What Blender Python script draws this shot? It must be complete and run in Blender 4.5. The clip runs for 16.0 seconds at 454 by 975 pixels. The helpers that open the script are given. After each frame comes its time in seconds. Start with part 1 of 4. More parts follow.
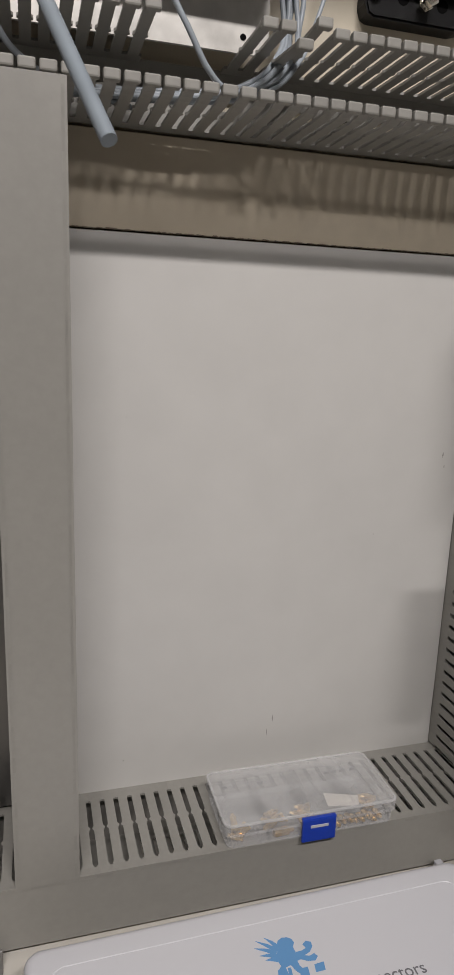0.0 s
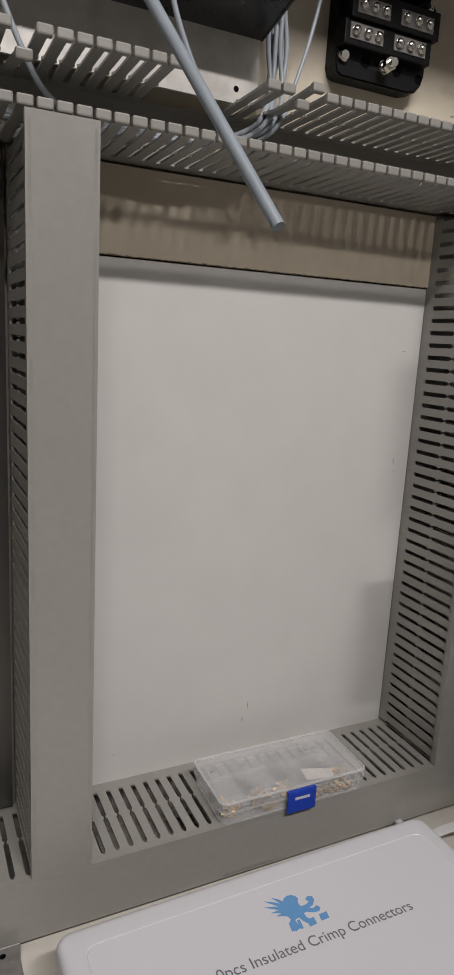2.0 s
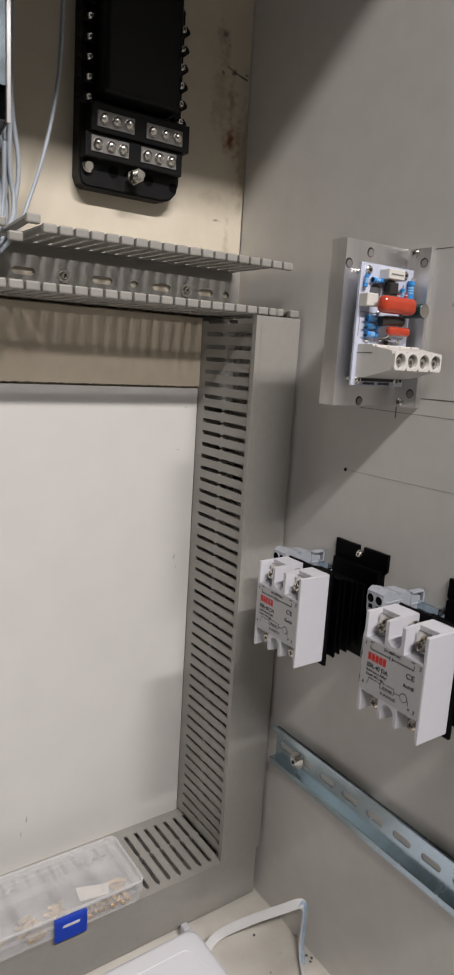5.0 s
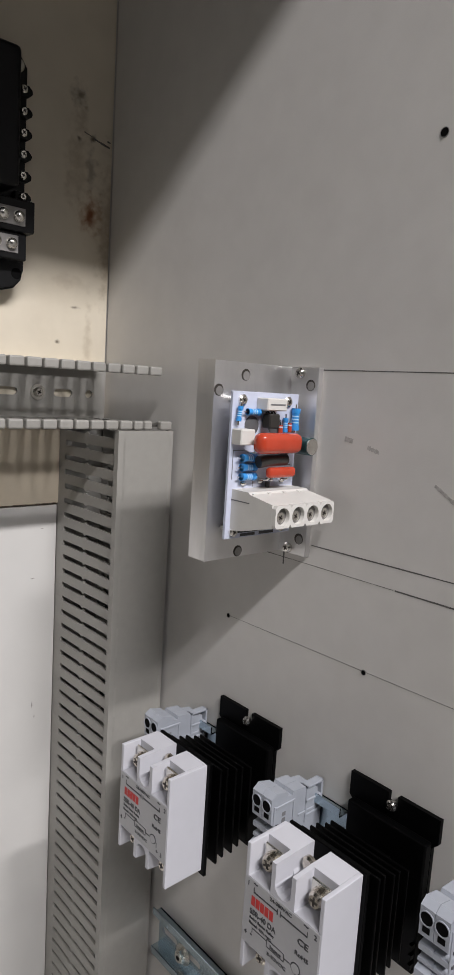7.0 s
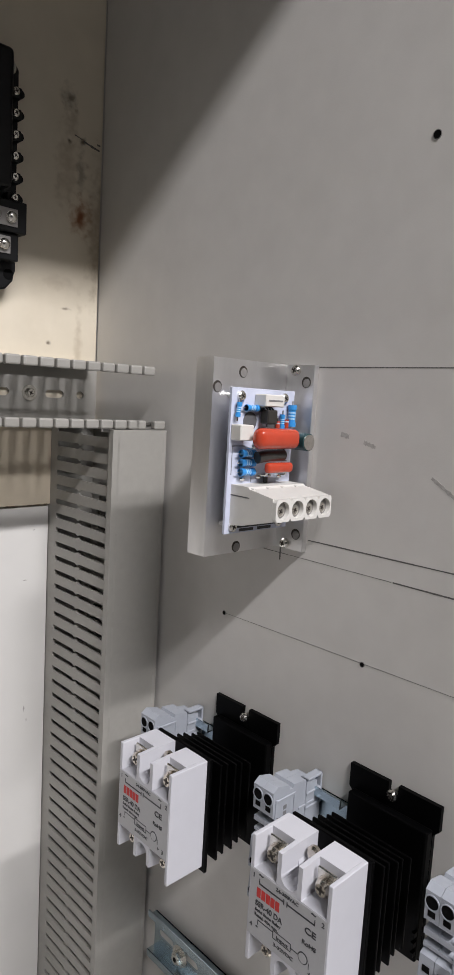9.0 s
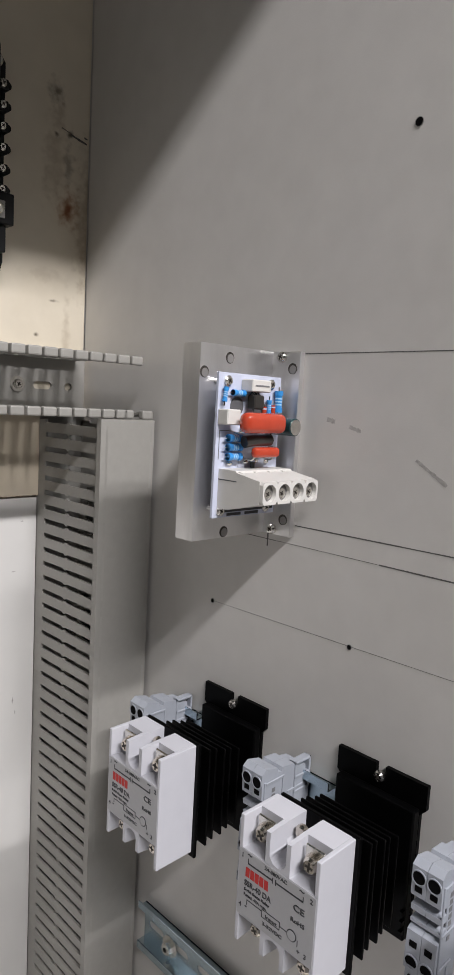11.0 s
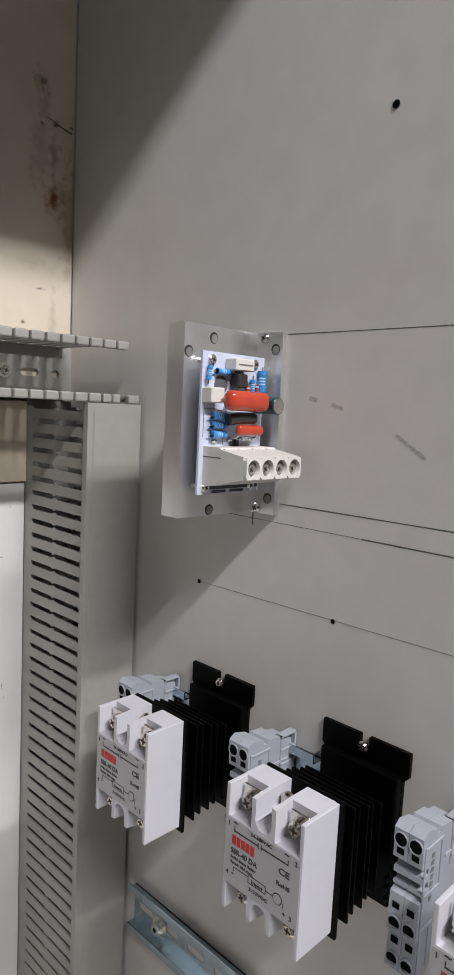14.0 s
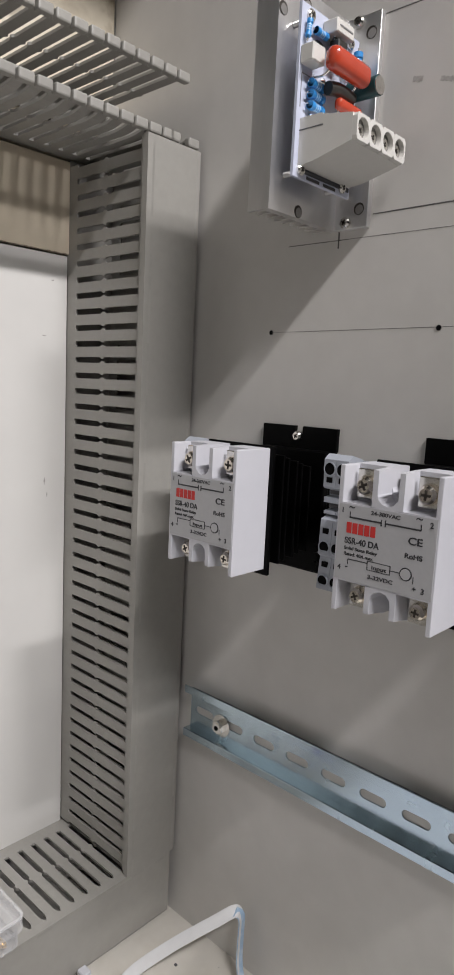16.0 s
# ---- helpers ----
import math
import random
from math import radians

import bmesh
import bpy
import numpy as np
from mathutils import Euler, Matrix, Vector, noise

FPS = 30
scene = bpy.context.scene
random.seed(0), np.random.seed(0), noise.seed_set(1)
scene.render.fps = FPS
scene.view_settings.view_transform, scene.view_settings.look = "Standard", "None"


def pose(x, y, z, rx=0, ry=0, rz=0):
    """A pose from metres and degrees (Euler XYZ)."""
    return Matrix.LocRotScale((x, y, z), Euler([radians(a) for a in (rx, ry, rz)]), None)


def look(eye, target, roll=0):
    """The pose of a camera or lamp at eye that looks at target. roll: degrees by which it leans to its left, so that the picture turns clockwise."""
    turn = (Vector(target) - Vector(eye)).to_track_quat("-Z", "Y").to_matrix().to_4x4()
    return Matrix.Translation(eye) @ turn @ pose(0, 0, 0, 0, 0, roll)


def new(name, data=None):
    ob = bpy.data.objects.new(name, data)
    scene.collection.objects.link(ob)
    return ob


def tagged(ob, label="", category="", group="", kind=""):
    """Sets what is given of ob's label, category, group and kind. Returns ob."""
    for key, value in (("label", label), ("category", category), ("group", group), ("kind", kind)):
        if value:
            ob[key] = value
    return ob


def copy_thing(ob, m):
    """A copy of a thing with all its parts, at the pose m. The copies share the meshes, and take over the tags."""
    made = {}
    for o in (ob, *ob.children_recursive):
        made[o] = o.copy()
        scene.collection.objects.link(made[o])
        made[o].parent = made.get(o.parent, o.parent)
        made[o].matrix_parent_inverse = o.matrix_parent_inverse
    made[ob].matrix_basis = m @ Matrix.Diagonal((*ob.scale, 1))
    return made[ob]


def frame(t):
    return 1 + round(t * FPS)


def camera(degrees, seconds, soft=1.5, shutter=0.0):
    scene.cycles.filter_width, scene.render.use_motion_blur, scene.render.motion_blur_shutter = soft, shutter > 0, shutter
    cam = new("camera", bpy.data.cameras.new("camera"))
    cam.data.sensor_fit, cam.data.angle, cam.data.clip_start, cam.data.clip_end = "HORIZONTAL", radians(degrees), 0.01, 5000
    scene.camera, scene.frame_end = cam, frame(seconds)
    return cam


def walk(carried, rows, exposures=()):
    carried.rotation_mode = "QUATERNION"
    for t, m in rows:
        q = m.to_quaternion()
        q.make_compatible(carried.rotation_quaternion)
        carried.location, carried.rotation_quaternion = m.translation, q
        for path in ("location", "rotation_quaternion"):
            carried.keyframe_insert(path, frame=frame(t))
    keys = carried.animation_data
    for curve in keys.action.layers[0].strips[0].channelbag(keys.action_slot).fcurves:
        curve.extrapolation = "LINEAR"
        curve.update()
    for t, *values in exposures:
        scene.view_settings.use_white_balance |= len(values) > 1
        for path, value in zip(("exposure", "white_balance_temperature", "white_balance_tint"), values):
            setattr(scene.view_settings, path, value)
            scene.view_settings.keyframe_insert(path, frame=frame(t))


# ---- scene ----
cam = camera(37.1, 16.0, soft=1.0, shutter=0.2)
METRES, EYE, TILT, LEAN, TURN = 0.56, 0.3885, 0.0, 0.0, -16.3
ROWS = [
    (0.0, 0.0, 0.0, 0.0, 0.47, -13.04, -2.02),
    (0.5, -0.0532, -0.037, 0.0122, -2.27, -12.81, -2.42),
    (1.0, -0.1039, -0.0552, 0.0136, -5.57, -12.54, -2.89),
    (1.5, -0.1283, -0.0628, 0.0168, -7.54, -12.37, -3.06),
    (2.0, -0.1297, -0.0618, 0.0149, -8.92, -12.35, -3.07),
    (2.5, -0.1244, -0.0619, 0.0172, -9.73, -12.04, -3.03),
    (3.0, -0.1299, -0.0539, 0.0158, -10.72, -12.18, -3.03),
    (3.5, -0.1135, -0.071, 0.0186, -11.71, -12.02, -3.03),
    (4.0, -0.0875, -0.0858, 0.0291, -13.42, -11.88, -3.09),
    (4.5, -0.0575, -0.0909, 0.0692, -16.35, -11.78, -3.21),
    (5.0, 0.0453, -0.0567, 0.1545, -18.0, -11.06, -3.42),
    (7.5, 0.1495, 0.0965, 0.2594, -26.31, -7.86, -3.46),
    (8.0, 0.1375, 0.0905, 0.2584, -26.74, -7.65, -3.43),
    (8.5, 0.1345, 0.0849, 0.2535, -27.09, -7.48, -3.37),
    (9.0, 0.1306, 0.0881, 0.2466, -27.33, -7.36, -3.28),
    (11.5, 0.13, 0.0791, 0.2281, -28.48, -6.81, -3.08),
    (12.0, 0.1298, 0.0783, 0.2268, -28.67, -6.72, -3.02),
    (12.5, 0.1305, 0.0801, 0.2241, -28.79, -6.65, -2.96),
    (13.0, 0.132, 0.0787, 0.2197, -28.92, -6.59, -2.95),
    (13.5, 0.1284, 0.0766, 0.215, -29.01, -6.59, -2.88),
    (14.0, 0.1285, 0.0667, 0.2085, -29.16, -6.62, -2.82),
    (14.5, 0.1307, 0.0567, 0.1974, -29.16, -6.64, -2.74),
    (15.0, 0.1139, 0.0691, 0.1131, -29.09, -6.84, -2.56),
    (15.5, 0.0886, 0.0944, 0.0121, -29.02, -7.77, -2.47),
    (16.0, 0.0721, 0.135, -0.0359, -30.77, -8.49, -2.75),
]
walk(cam, [(t, pose(0, 0, EYE, TILT, LEAN, TURN) @ pose(METRES * x, METRES * y, METRES * z, 90 + pitch, roll, yaw)) for t, x, y, z, yaw, pitch, roll in ROWS],
     exposures=[(0.0, -0.75, 6650, 11), (3.0, -0.79, 6600, 11), (4.0, -0.67, 6550, 11), (4.5, -0.5, 6600, 11), (5.0, -0.32, 6650, 11), (7.5, -0.18, 6340, 11), (8.0, -0.1, 6340, 11), (14.0, -0.1, 6340, 11), (16.0, -0.08, 6420, 10.5)])

# ---- light ----
world = bpy.data.worlds.new("world")
scene.world = world
world.use_nodes = True
world.node_tree.nodes["Background"].inputs[0].default_value = (1.0, 0.97, 0.92, 1)
world.node_tree.nodes["Background"].inputs[1].default_value = 0.004


def tube_lamp(name, x, y, z, length, width, watts, aim):
    lamp = bpy.data.lights.new(name, "AREA")
    lamp.shape, lamp.size, lamp.size_y = "RECTANGLE", length, width
    lamp.energy, lamp.color = watts, (1.0, 0.968, 0.965)
    ob = new(name, lamp)
    ob.matrix_world = look((x, y, z), aim)
    return ob


# No lamp is in view; the two key lamps are placed from cast shadows.
KEY_TUBE, KEY_SPOT, FILL = 43.0, 13.5, 0.4
tube_lamp("unseen_lamp", -0.12, -1.0, 1.75, 1.0, 0.05, KEY_TUBE, (-0.12, 0.3, 0.35))
tube_lamp("unseen_lamp", 0.36, -1.0, 1.75, 0.25, 0.05, KEY_SPOT, (0.36, 0.3, 0.35))
# Weak fill lamp, added only to lift the shade; no known fixture.
tube_lamp("unseen_lamp", 0.0, -2.4, 1.95, 1.2, 0.3, FILL, (0.0, -2.2, 0.0))

# ---- materials ----


def material(name, base, rough=0.5, metal=0.0, grain=0.0, scale=400.0, stain=0.0, stain_scale=8.0, stain_to=(0.1, 0.08, 0.06),
             bump=0.0, bump_scale=900.0, stretch=(1, 1, 1), coat=0.0, random_tint=0.0, specular=0.5):
    m = bpy.data.materials.new(name)
    m.use_nodes = True
    nt = m.node_tree
    n, link = nt.nodes, nt.links.new
    p = n["Principled BSDF"]
    p.inputs["Base Color"].default_value = (*base, 1)
    p.inputs["Roughness"].default_value = rough
    p.inputs["Metallic"].default_value = metal
    p.inputs["Coat Weight"].default_value = coat
    p.inputs["Specular IOR Level"].default_value = specular
    geo = n.new("ShaderNodeNewGeometry")
    mp = n.new("ShaderNodeMapping")
    mp.inputs["Scale"].default_value = stretch
    link(geo.outputs["Position"], mp.inputs["Vector"])
    colour = None
    if grain or stain or random_tint:
        rgb = n.new("ShaderNodeRGB")
        rgb.outputs[0].default_value = (*base, 1)
        colour = rgb.outputs[0]
    if grain:
        t = n.new("ShaderNodeTexNoise")
        t.inputs["Scale"].default_value, t.inputs["Detail"].default_value = scale, 4
        link(mp.outputs[0], t.inputs["Vector"])
        r = n.new("ShaderNodeMapRange")
        r.inputs["From Min"].default_value, r.inputs["From Max"].default_value = 0.3, 0.7
        r.inputs["To Min"].default_value, r.inputs["To Max"].default_value = 1 - grain, 1 + grain
        link(t.outputs["Fac"], r.inputs["Value"])
        v = n.new("ShaderNodeHueSaturation")
        link(colour, v.inputs["Color"])
        link(r.outputs[0], v.inputs["Value"])
        colour = v.outputs[0]
        rr = n.new("ShaderNodeMapRange")
        rr.inputs["To Min"].default_value, rr.inputs["To Max"].default_value = max(0.02, rough - (0.10 if metal else 0.03)), min(1, rough + (0.10 if metal else 0.03))
        link(t.outputs["Fac"], rr.inputs["Value"])
        link(rr.outputs[0], p.inputs["Roughness"])
    if stain:
        t = n.new("ShaderNodeTexNoise")
        t.inputs["Scale"].default_value, t.inputs["Detail"].default_value, t.inputs["Roughness"].default_value = stain_scale, 7, 0.62
        link(mp.outputs[0], t.inputs["Vector"])
        r = n.new("ShaderNodeMapRange")
        r.inputs["From Min"].default_value, r.inputs["From Max"].default_value = 0.5, 0.78
        r.inputs["To Max"].default_value = stain
        link(t.outputs["Fac"], r.inputs["Value"])
        mix = n.new("ShaderNodeMixRGB")
        link(r.outputs[0], mix.inputs[0])
        link(colour, mix.inputs[1])
        mix.inputs[2].default_value = (*stain_to, 1)
        colour = mix.outputs[0]
    if random_tint:
        info = n.new("ShaderNodeObjectInfo")
        r = n.new("ShaderNodeMapRange")
        r.inputs["To Min"].default_value, r.inputs["To Max"].default_value = 1 - random_tint, 1 + random_tint
        link(info.outputs["Random"], r.inputs["Value"])
        v = n.new("ShaderNodeHueSaturation")
        link(colour, v.inputs["Color"])
        link(r.outputs[0], v.inputs["Value"])
        colour = v.outputs[0]
    if colour is not None:
        link(colour, p.inputs["Base Color"])
    if bump:
        t = n.new("ShaderNodeTexNoise")
        t.inputs["Scale"].default_value, t.inputs["Detail"].default_value = bump_scale, 3
        link(mp.outputs[0], t.inputs["Vector"])
        b = n.new("ShaderNodeBump")
        b.inputs["Strength"].default_value, b.inputs["Distance"].default_value = bump, 0.0005
        link(t.outputs["Fac"], b.inputs["Height"])
        link(b.outputs[0], p.inputs["Normal"])
    return m


def blotches(m, spots):
    """Soft stains with ragged edges on a back wall's paint: x, z, half width, half height in millimetres, strength, colour."""
    nt = m.node_tree
    n, link = nt.nodes, nt.links.new
    p = n["Principled BSDF"]
    colour = p.inputs["Base Color"].links[0].from_socket
    geo = n.new("ShaderNodeNewGeometry")
    ragged = n.new("ShaderNodeTexNoise")
    ragged.inputs["Scale"].default_value, ragged.inputs["Detail"].default_value = 170, 4
    link(geo.outputs["Position"], ragged.inputs["Vector"])
    for x, z, w, h, strength, to in spots:
        mp = n.new("ShaderNodeMapping")
        mp.vector_type = "TEXTURE"
        mp.inputs["Location"].default_value = (x * 0.001, 0.458, z * 0.001)
        mp.inputs["Scale"].default_value = (w * 0.001, 1.0, h * 0.001)
        link(geo.outputs["Position"], mp.inputs["Vector"])
        far = n.new("ShaderNodeVectorMath")
        far.operation = "LENGTH"
        link(mp.outputs[0], far.inputs[0])
        add = n.new("ShaderNodeMath")
        add.operation = "MULTIPLY_ADD"
        link(ragged.outputs["Fac"], add.inputs[0])
        add.inputs[1].default_value = 2.2
        link(far.outputs["Value"], add.inputs[2])
        r = n.new("ShaderNodeMapRange")
        r.interpolation_type = "SMOOTHSTEP"
        r.inputs["From Min"].default_value, r.inputs["From Max"].default_value = 1.0, 2.3
        r.inputs["To Min"].default_value, r.inputs["To Max"].default_value = strength, 0.0
        link(add.outputs[0], r.inputs["Value"])
        mix = n.new("ShaderNodeMixRGB")
        link(r.outputs[0], mix.inputs[0])
        link(colour, mix.inputs[1])
        mix.inputs[2].default_value = (*to, 1)
        colour = mix.outputs[0]
    link(colour, p.inputs["Base Color"])


def clear_plastic(name, body, tint=(0.9, 0.9, 0.9)):
    """Milky clear plastic: part see-through, part diffuse, with a gloss over it."""
    m = bpy.data.materials.new(name)
    m.use_nodes = True
    nt = m.node_tree
    n, link = nt.nodes, nt.links.new
    p = n["Principled BSDF"]
    p.inputs["Base Color"].default_value = (*tint, 1)
    p.inputs["Roughness"].default_value = 0.18
    geo = n.new("ShaderNodeNewGeometry")
    t = n.new("ShaderNodeTexNoise")
    t.inputs["Scale"].default_value, t.inputs["Detail"].default_value = 30, 3
    link(geo.outputs["Position"], t.inputs["Vector"])
    r = n.new("ShaderNodeMapRange")
    r.inputs["To Min"].default_value, r.inputs["To Max"].default_value = body * 0.55, body * 1.45
    link(t.outputs["Fac"], r.inputs["Value"])
    clear = n.new("ShaderNodeBsdfTransparent")
    clear.inputs[0].default_value = (0.97, 0.97, 0.97, 1)
    mix = n.new("ShaderNodeMixShader")
    link(r.outputs[0], mix.inputs[0])
    link(clear.outputs[0], mix.inputs[1])
    link(p.outputs[0], mix.inputs[2])
    link(mix.outputs[0], n["Material Output"].inputs["Surface"])
    return m


GREY_PAINT = material("grey_paint", (0.56, 0.543, 0.515), 0.42, grain=0.03, scale=60, stain=0.10, stain_scale=9, stain_to=(0.28, 0.25, 0.2), bump=0.08, bump_scale=1500)
BEIGE_PAINT = material("beige_paint", (0.62, 0.56, 0.45), 0.45, grain=0.04, scale=40, stain=0.22, stain_scale=14, stain_to=(0.36, 0.28, 0.18), bump=0.06, bump_scale=1200)
SOOT, UMBER, OXIDE = (0.07, 0.05, 0.03), (0.22, 0.15, 0.08), (0.17, 0.05, 0.015)
WALL_BEIGE = material("stained_beige_paint", (0.62, 0.56, 0.45), 0.45, grain=0.04, scale=40, stain=0.22, stain_scale=14, stain_to=(0.36, 0.28, 0.18), bump=0.06, bump_scale=1200)
blotches(WALL_BEIGE, [(333.5, 722, 6, 9, 0.8, SOOT), (337, 708, 4.5, 12, 0.3, UMBER), (334, 676, 11, 34, 0.4, UMBER), (344, 676, 4.5, 14, 0.5, SOOT), (334, 694.6, 2.4, 2.2, 0.95, SOOT),
                      (345, 697, 3.4, 2.8, 0.95, SOOT), (344.5, 647, 10, 15, 0.75, (0.30, 0.14, 0.045)), (344.5, 646.5, 4.2, 9, 0.95, OXIDE), (357, 640, 9, 50, 0.5, UMBER), (330, 600, 20, 5, 0.2, UMBER),
                      (334.3, 583.2, 4.5, 1.2, 0.85, SOOT), (321.6, 558.7, 2.0, 1.7, 0.9, SOOT), (345, 560, 4, 30, 0.3, UMBER)])
BAND_PAINT = material("dirty_beige_paint", (0.56, 0.49, 0.38), 0.45, grain=0.06, scale=60, stain=0.3, stain_scale=30, stain_to=(0.30, 0.24, 0.16), bump=0.08, bump_scale=900)
FLOOR_PAINT = material("floor_paint", (0.64, 0.61, 0.55), 0.5, grain=0.04, scale=50, stain=0.25, stain_scale=22, stain_to=(0.38, 0.30, 0.2), bump=0.05)
WHITE_PANEL = material("white_panel", (0.615, 0.603, 0.577), 0.38, grain=0.02, scale=30, stain=0.08, stain_scale=6, stain_to=(0.5, 0.49, 0.47), bump=0.03)
# Assumed dark colour for the unseen top, so the upper corner stays in shade.
DIM_TOP = material("dim_unseen_top", (0.10, 0.098, 0.095), 0.6, grain=0.08, scale=40, stain=0.2, stain_scale=12, stain_to=(0.06, 0.058, 0.055))
DUCT = material("grey_duct_plastic", (0.30, 0.29, 0.265), 0.42, grain=0.03, scale=200, stain=0.08, stain_scale=25, stain_to=(0.2, 0.19, 0.17), bump=0.05, bump_scale=1800)
FINGER = material("duct_finger_plastic", (0.30, 0.29, 0.265), 0.42, grain=0.03, scale=300, random_tint=0.06)
STEEL = material("brushed_steel", (0.20, 0.195, 0.19), 0.34, 1.0, grain=0.06, scale=12, stretch=(9, 1, 1), stain=0.25, stain_scale=5, stain_to=(0.13, 0.125, 0.12))
ALU = material("aluminium", (0.72, 0.71, 0.70), 0.36, 0.9, grain=0.05, scale=90, stretch=(1, 1, 0.25), stain=0.45, stain_scale=28, stain_to=(0.38, 0.375, 0.37), bump=0.12, bump_scale=500)
ALU_SHEET = material("aluminium_sheet", (0.66, 0.64, 0.60), 0.34, 0.3, grain=0.08, scale=90, stain=0.25, stain_scale=60, stain_to=(0.35, 0.33, 0.30))
ZINC = material("zinc_plate", (0.50, 0.60, 0.66), 0.24, 1.0, grain=0.05, scale=45, stretch=(1, 2, 1), stain=0.2, stain_scale=25, stain_to=(0.34, 0.42, 0.46))
SCREW = material("screw_steel", (0.75, 0.73, 0.68), 0.22, 1.0, grain=0.1, scale=300)
SCREW_WARM = material("nickel_brass", (0.66, 0.61, 0.54), 0.2, 1.0, grain=0.15, scale=300)
# Dark colour that stands in for the shade inside screw recesses and drilled holes.
CUT_SHADE = material("dark_cut_shade", (0.06, 0.052, 0.045), 0.5, 0.6, grain=0.2, scale=400)
DULL_METAL = material("dull_steel", (0.26, 0.25, 0.24), 0.5, 0.35, grain=0.15, scale=150, stain=0.4, stain_scale=60, stain_to=(0.14, 0.12, 0.10))
# Near black, painted on uncut surfaces for the shade inside holes and ports.
HOLE_SHADE = material("black_hole_shade", (0.004, 0.004, 0.004), 0.8, specular=0.05)
BRASS = material("brass", (0.85, 0.62, 0.34), 0.3, 0.9, grain=0.08, scale=200)
BLACK_METAL = material("black_anodised", (0.0012, 0.0012, 0.0013), 0.42, grain=0.2, scale=150, specular=0.07)
BLACK_PLASTIC = material("black_plastic", (0.005, 0.005, 0.0055), 0.42, grain=0.15, scale=300, bump=0.05, specular=0.25)
BLACK_PAINT = material("black_sheet_metal", (0.02, 0.02, 0.022), 0.28, grain=0.15, scale=100, stain=0.2, stain_scale=30, stain_to=(0.04, 0.038, 0.035))
WHITE_PLASTIC = material("white_plastic", (0.53, 0.53, 0.565), 0.38, grain=0.015, scale=120)
LABEL_GREY = material("silver_label", (0.40, 0.40, 0.41), 0.35, grain=0.02, scale=500)
INK = material("black_ink", (0.03, 0.03, 0.035), 0.5)
RED_INK = material("red_ink", (0.50, 0.022, 0.018), 0.5)
BLUE_INK = material("blue_ink", (0.13, 0.33, 0.62), 0.5)
GREY_INK = material("grey_ink", (0.17, 0.17, 0.185), 0.5)
TERMINAL_GREY = material("terminal_grey", (0.34, 0.36, 0.40), 0.42, grain=0.03, scale=200)
CREAM = material("cream_plastic", (0.60, 0.585, 0.55), 0.42, grain=0.02, scale=200)
PCB_WHITE = material("white_circuit_board", (0.52, 0.55, 0.66), 0.35, grain=0.02, scale=300)
# Green board darkened in its colour for the shade inside the power supply.
PCB_SHADED = material("shaded_circuit_board", (0.006, 0.02, 0.014), 0.4, grain=0.25, scale=250)
PCB_GREEN = material("green_circuit_board", (0.01, 0.16, 0.09), 0.3, grain=0.25, scale=250)
RED_COMP = material("red_epoxy", (0.43, 0.05, 0.022), 0.18, grain=0.06, scale=150, coat=0.3)
BLUE_COMP = material("blue_lacquer", (0.04, 0.26, 0.62), 0.28, grain=0.06, scale=200)
BAND_MARK = material("pale_blue_mark", (0.4, 0.6, 0.8), 0.4)
BROWN_COMP = material("dark_component", (0.03, 0.028, 0.025), 0.35, grain=0.1, scale=200)
WIRE = material("grey_wire", (0.36, 0.40, 0.44), 0.4, grain=0.04, scale=200)
WIRE_DARK = material("cable_grey", (0.27, 0.31, 0.345), 0.42, grain=0.06, scale=90, stain=0.15, stain_scale=50, stain_to=(0.25, 0.27, 0.3))
WHITE_WIRE = material("white_ribbon", (0.68, 0.68, 0.68), 0.4, grain=0.02, scale=200)
BLUE_PRINT = material("blue_print", (0.36, 0.50, 0.66), 0.4, stain=0.9, stain_scale=260, stain_to=(0.68, 0.72, 0.76))
KIT_WHITE = material("kit_white", (0.66, 0.66, 0.69), 0.32, bump=0.04, bump_scale=700)
LATCH_BLUE = material("blue_plastic", (0.012, 0.05, 0.42), 0.3, grain=0.05, scale=200)
CLEAR = clear_plastic("milky_clear_plastic", 0.24)
CLEAR_BEAD = clear_plastic("milky_clear_edge", 0.3)
CLEAR_FLOOR = clear_plastic("milky_clear_floor", 0.28)
CLEAR_SIDE = clear_plastic("clear_plastic_side", 0.17)
CLEAR_INNER = clear_plastic("clear_plastic_inner", 0.05)
PAPER = material("paper", (0.75, 0.70, 0.64), 0.7, grain=0.03, scale=200)
TEAL_SLEEVE = material("teal_sleeve", (0.007, 0.045, 0.05), 0.3, grain=0.1, scale=200)
RUST = material("rust", (0.30, 0.12, 0.03), 0.8, grain=0.3, scale=500)
DIRT = material("brown_dirt", (0.14, 0.10, 0.065), 0.8, grain=0.3, scale=600)
PENCIL = material("pencil", (0.10, 0.095, 0.09), 0.6, grain=0.3, scale=800)
SMUDGE = material("smudge", (0.36, 0.345, 0.325), 0.6, grain=0.2, scale=600)
GLAND = material("dark_grey_plastic", (0.10, 0.10, 0.105), 0.4, grain=0.08, scale=200)
GLAND_LIGHT = material("mid_grey_plastic", (0.17, 0.17, 0.175), 0.4, grain=0.08, scale=200)
# Unseen room surfaces: walls dark to limit fill, floor lighter to bounce light up.
ROOM_WALL = material("dim_room_surface", (0.13, 0.127, 0.12), 0.8, grain=0.03, scale=5)
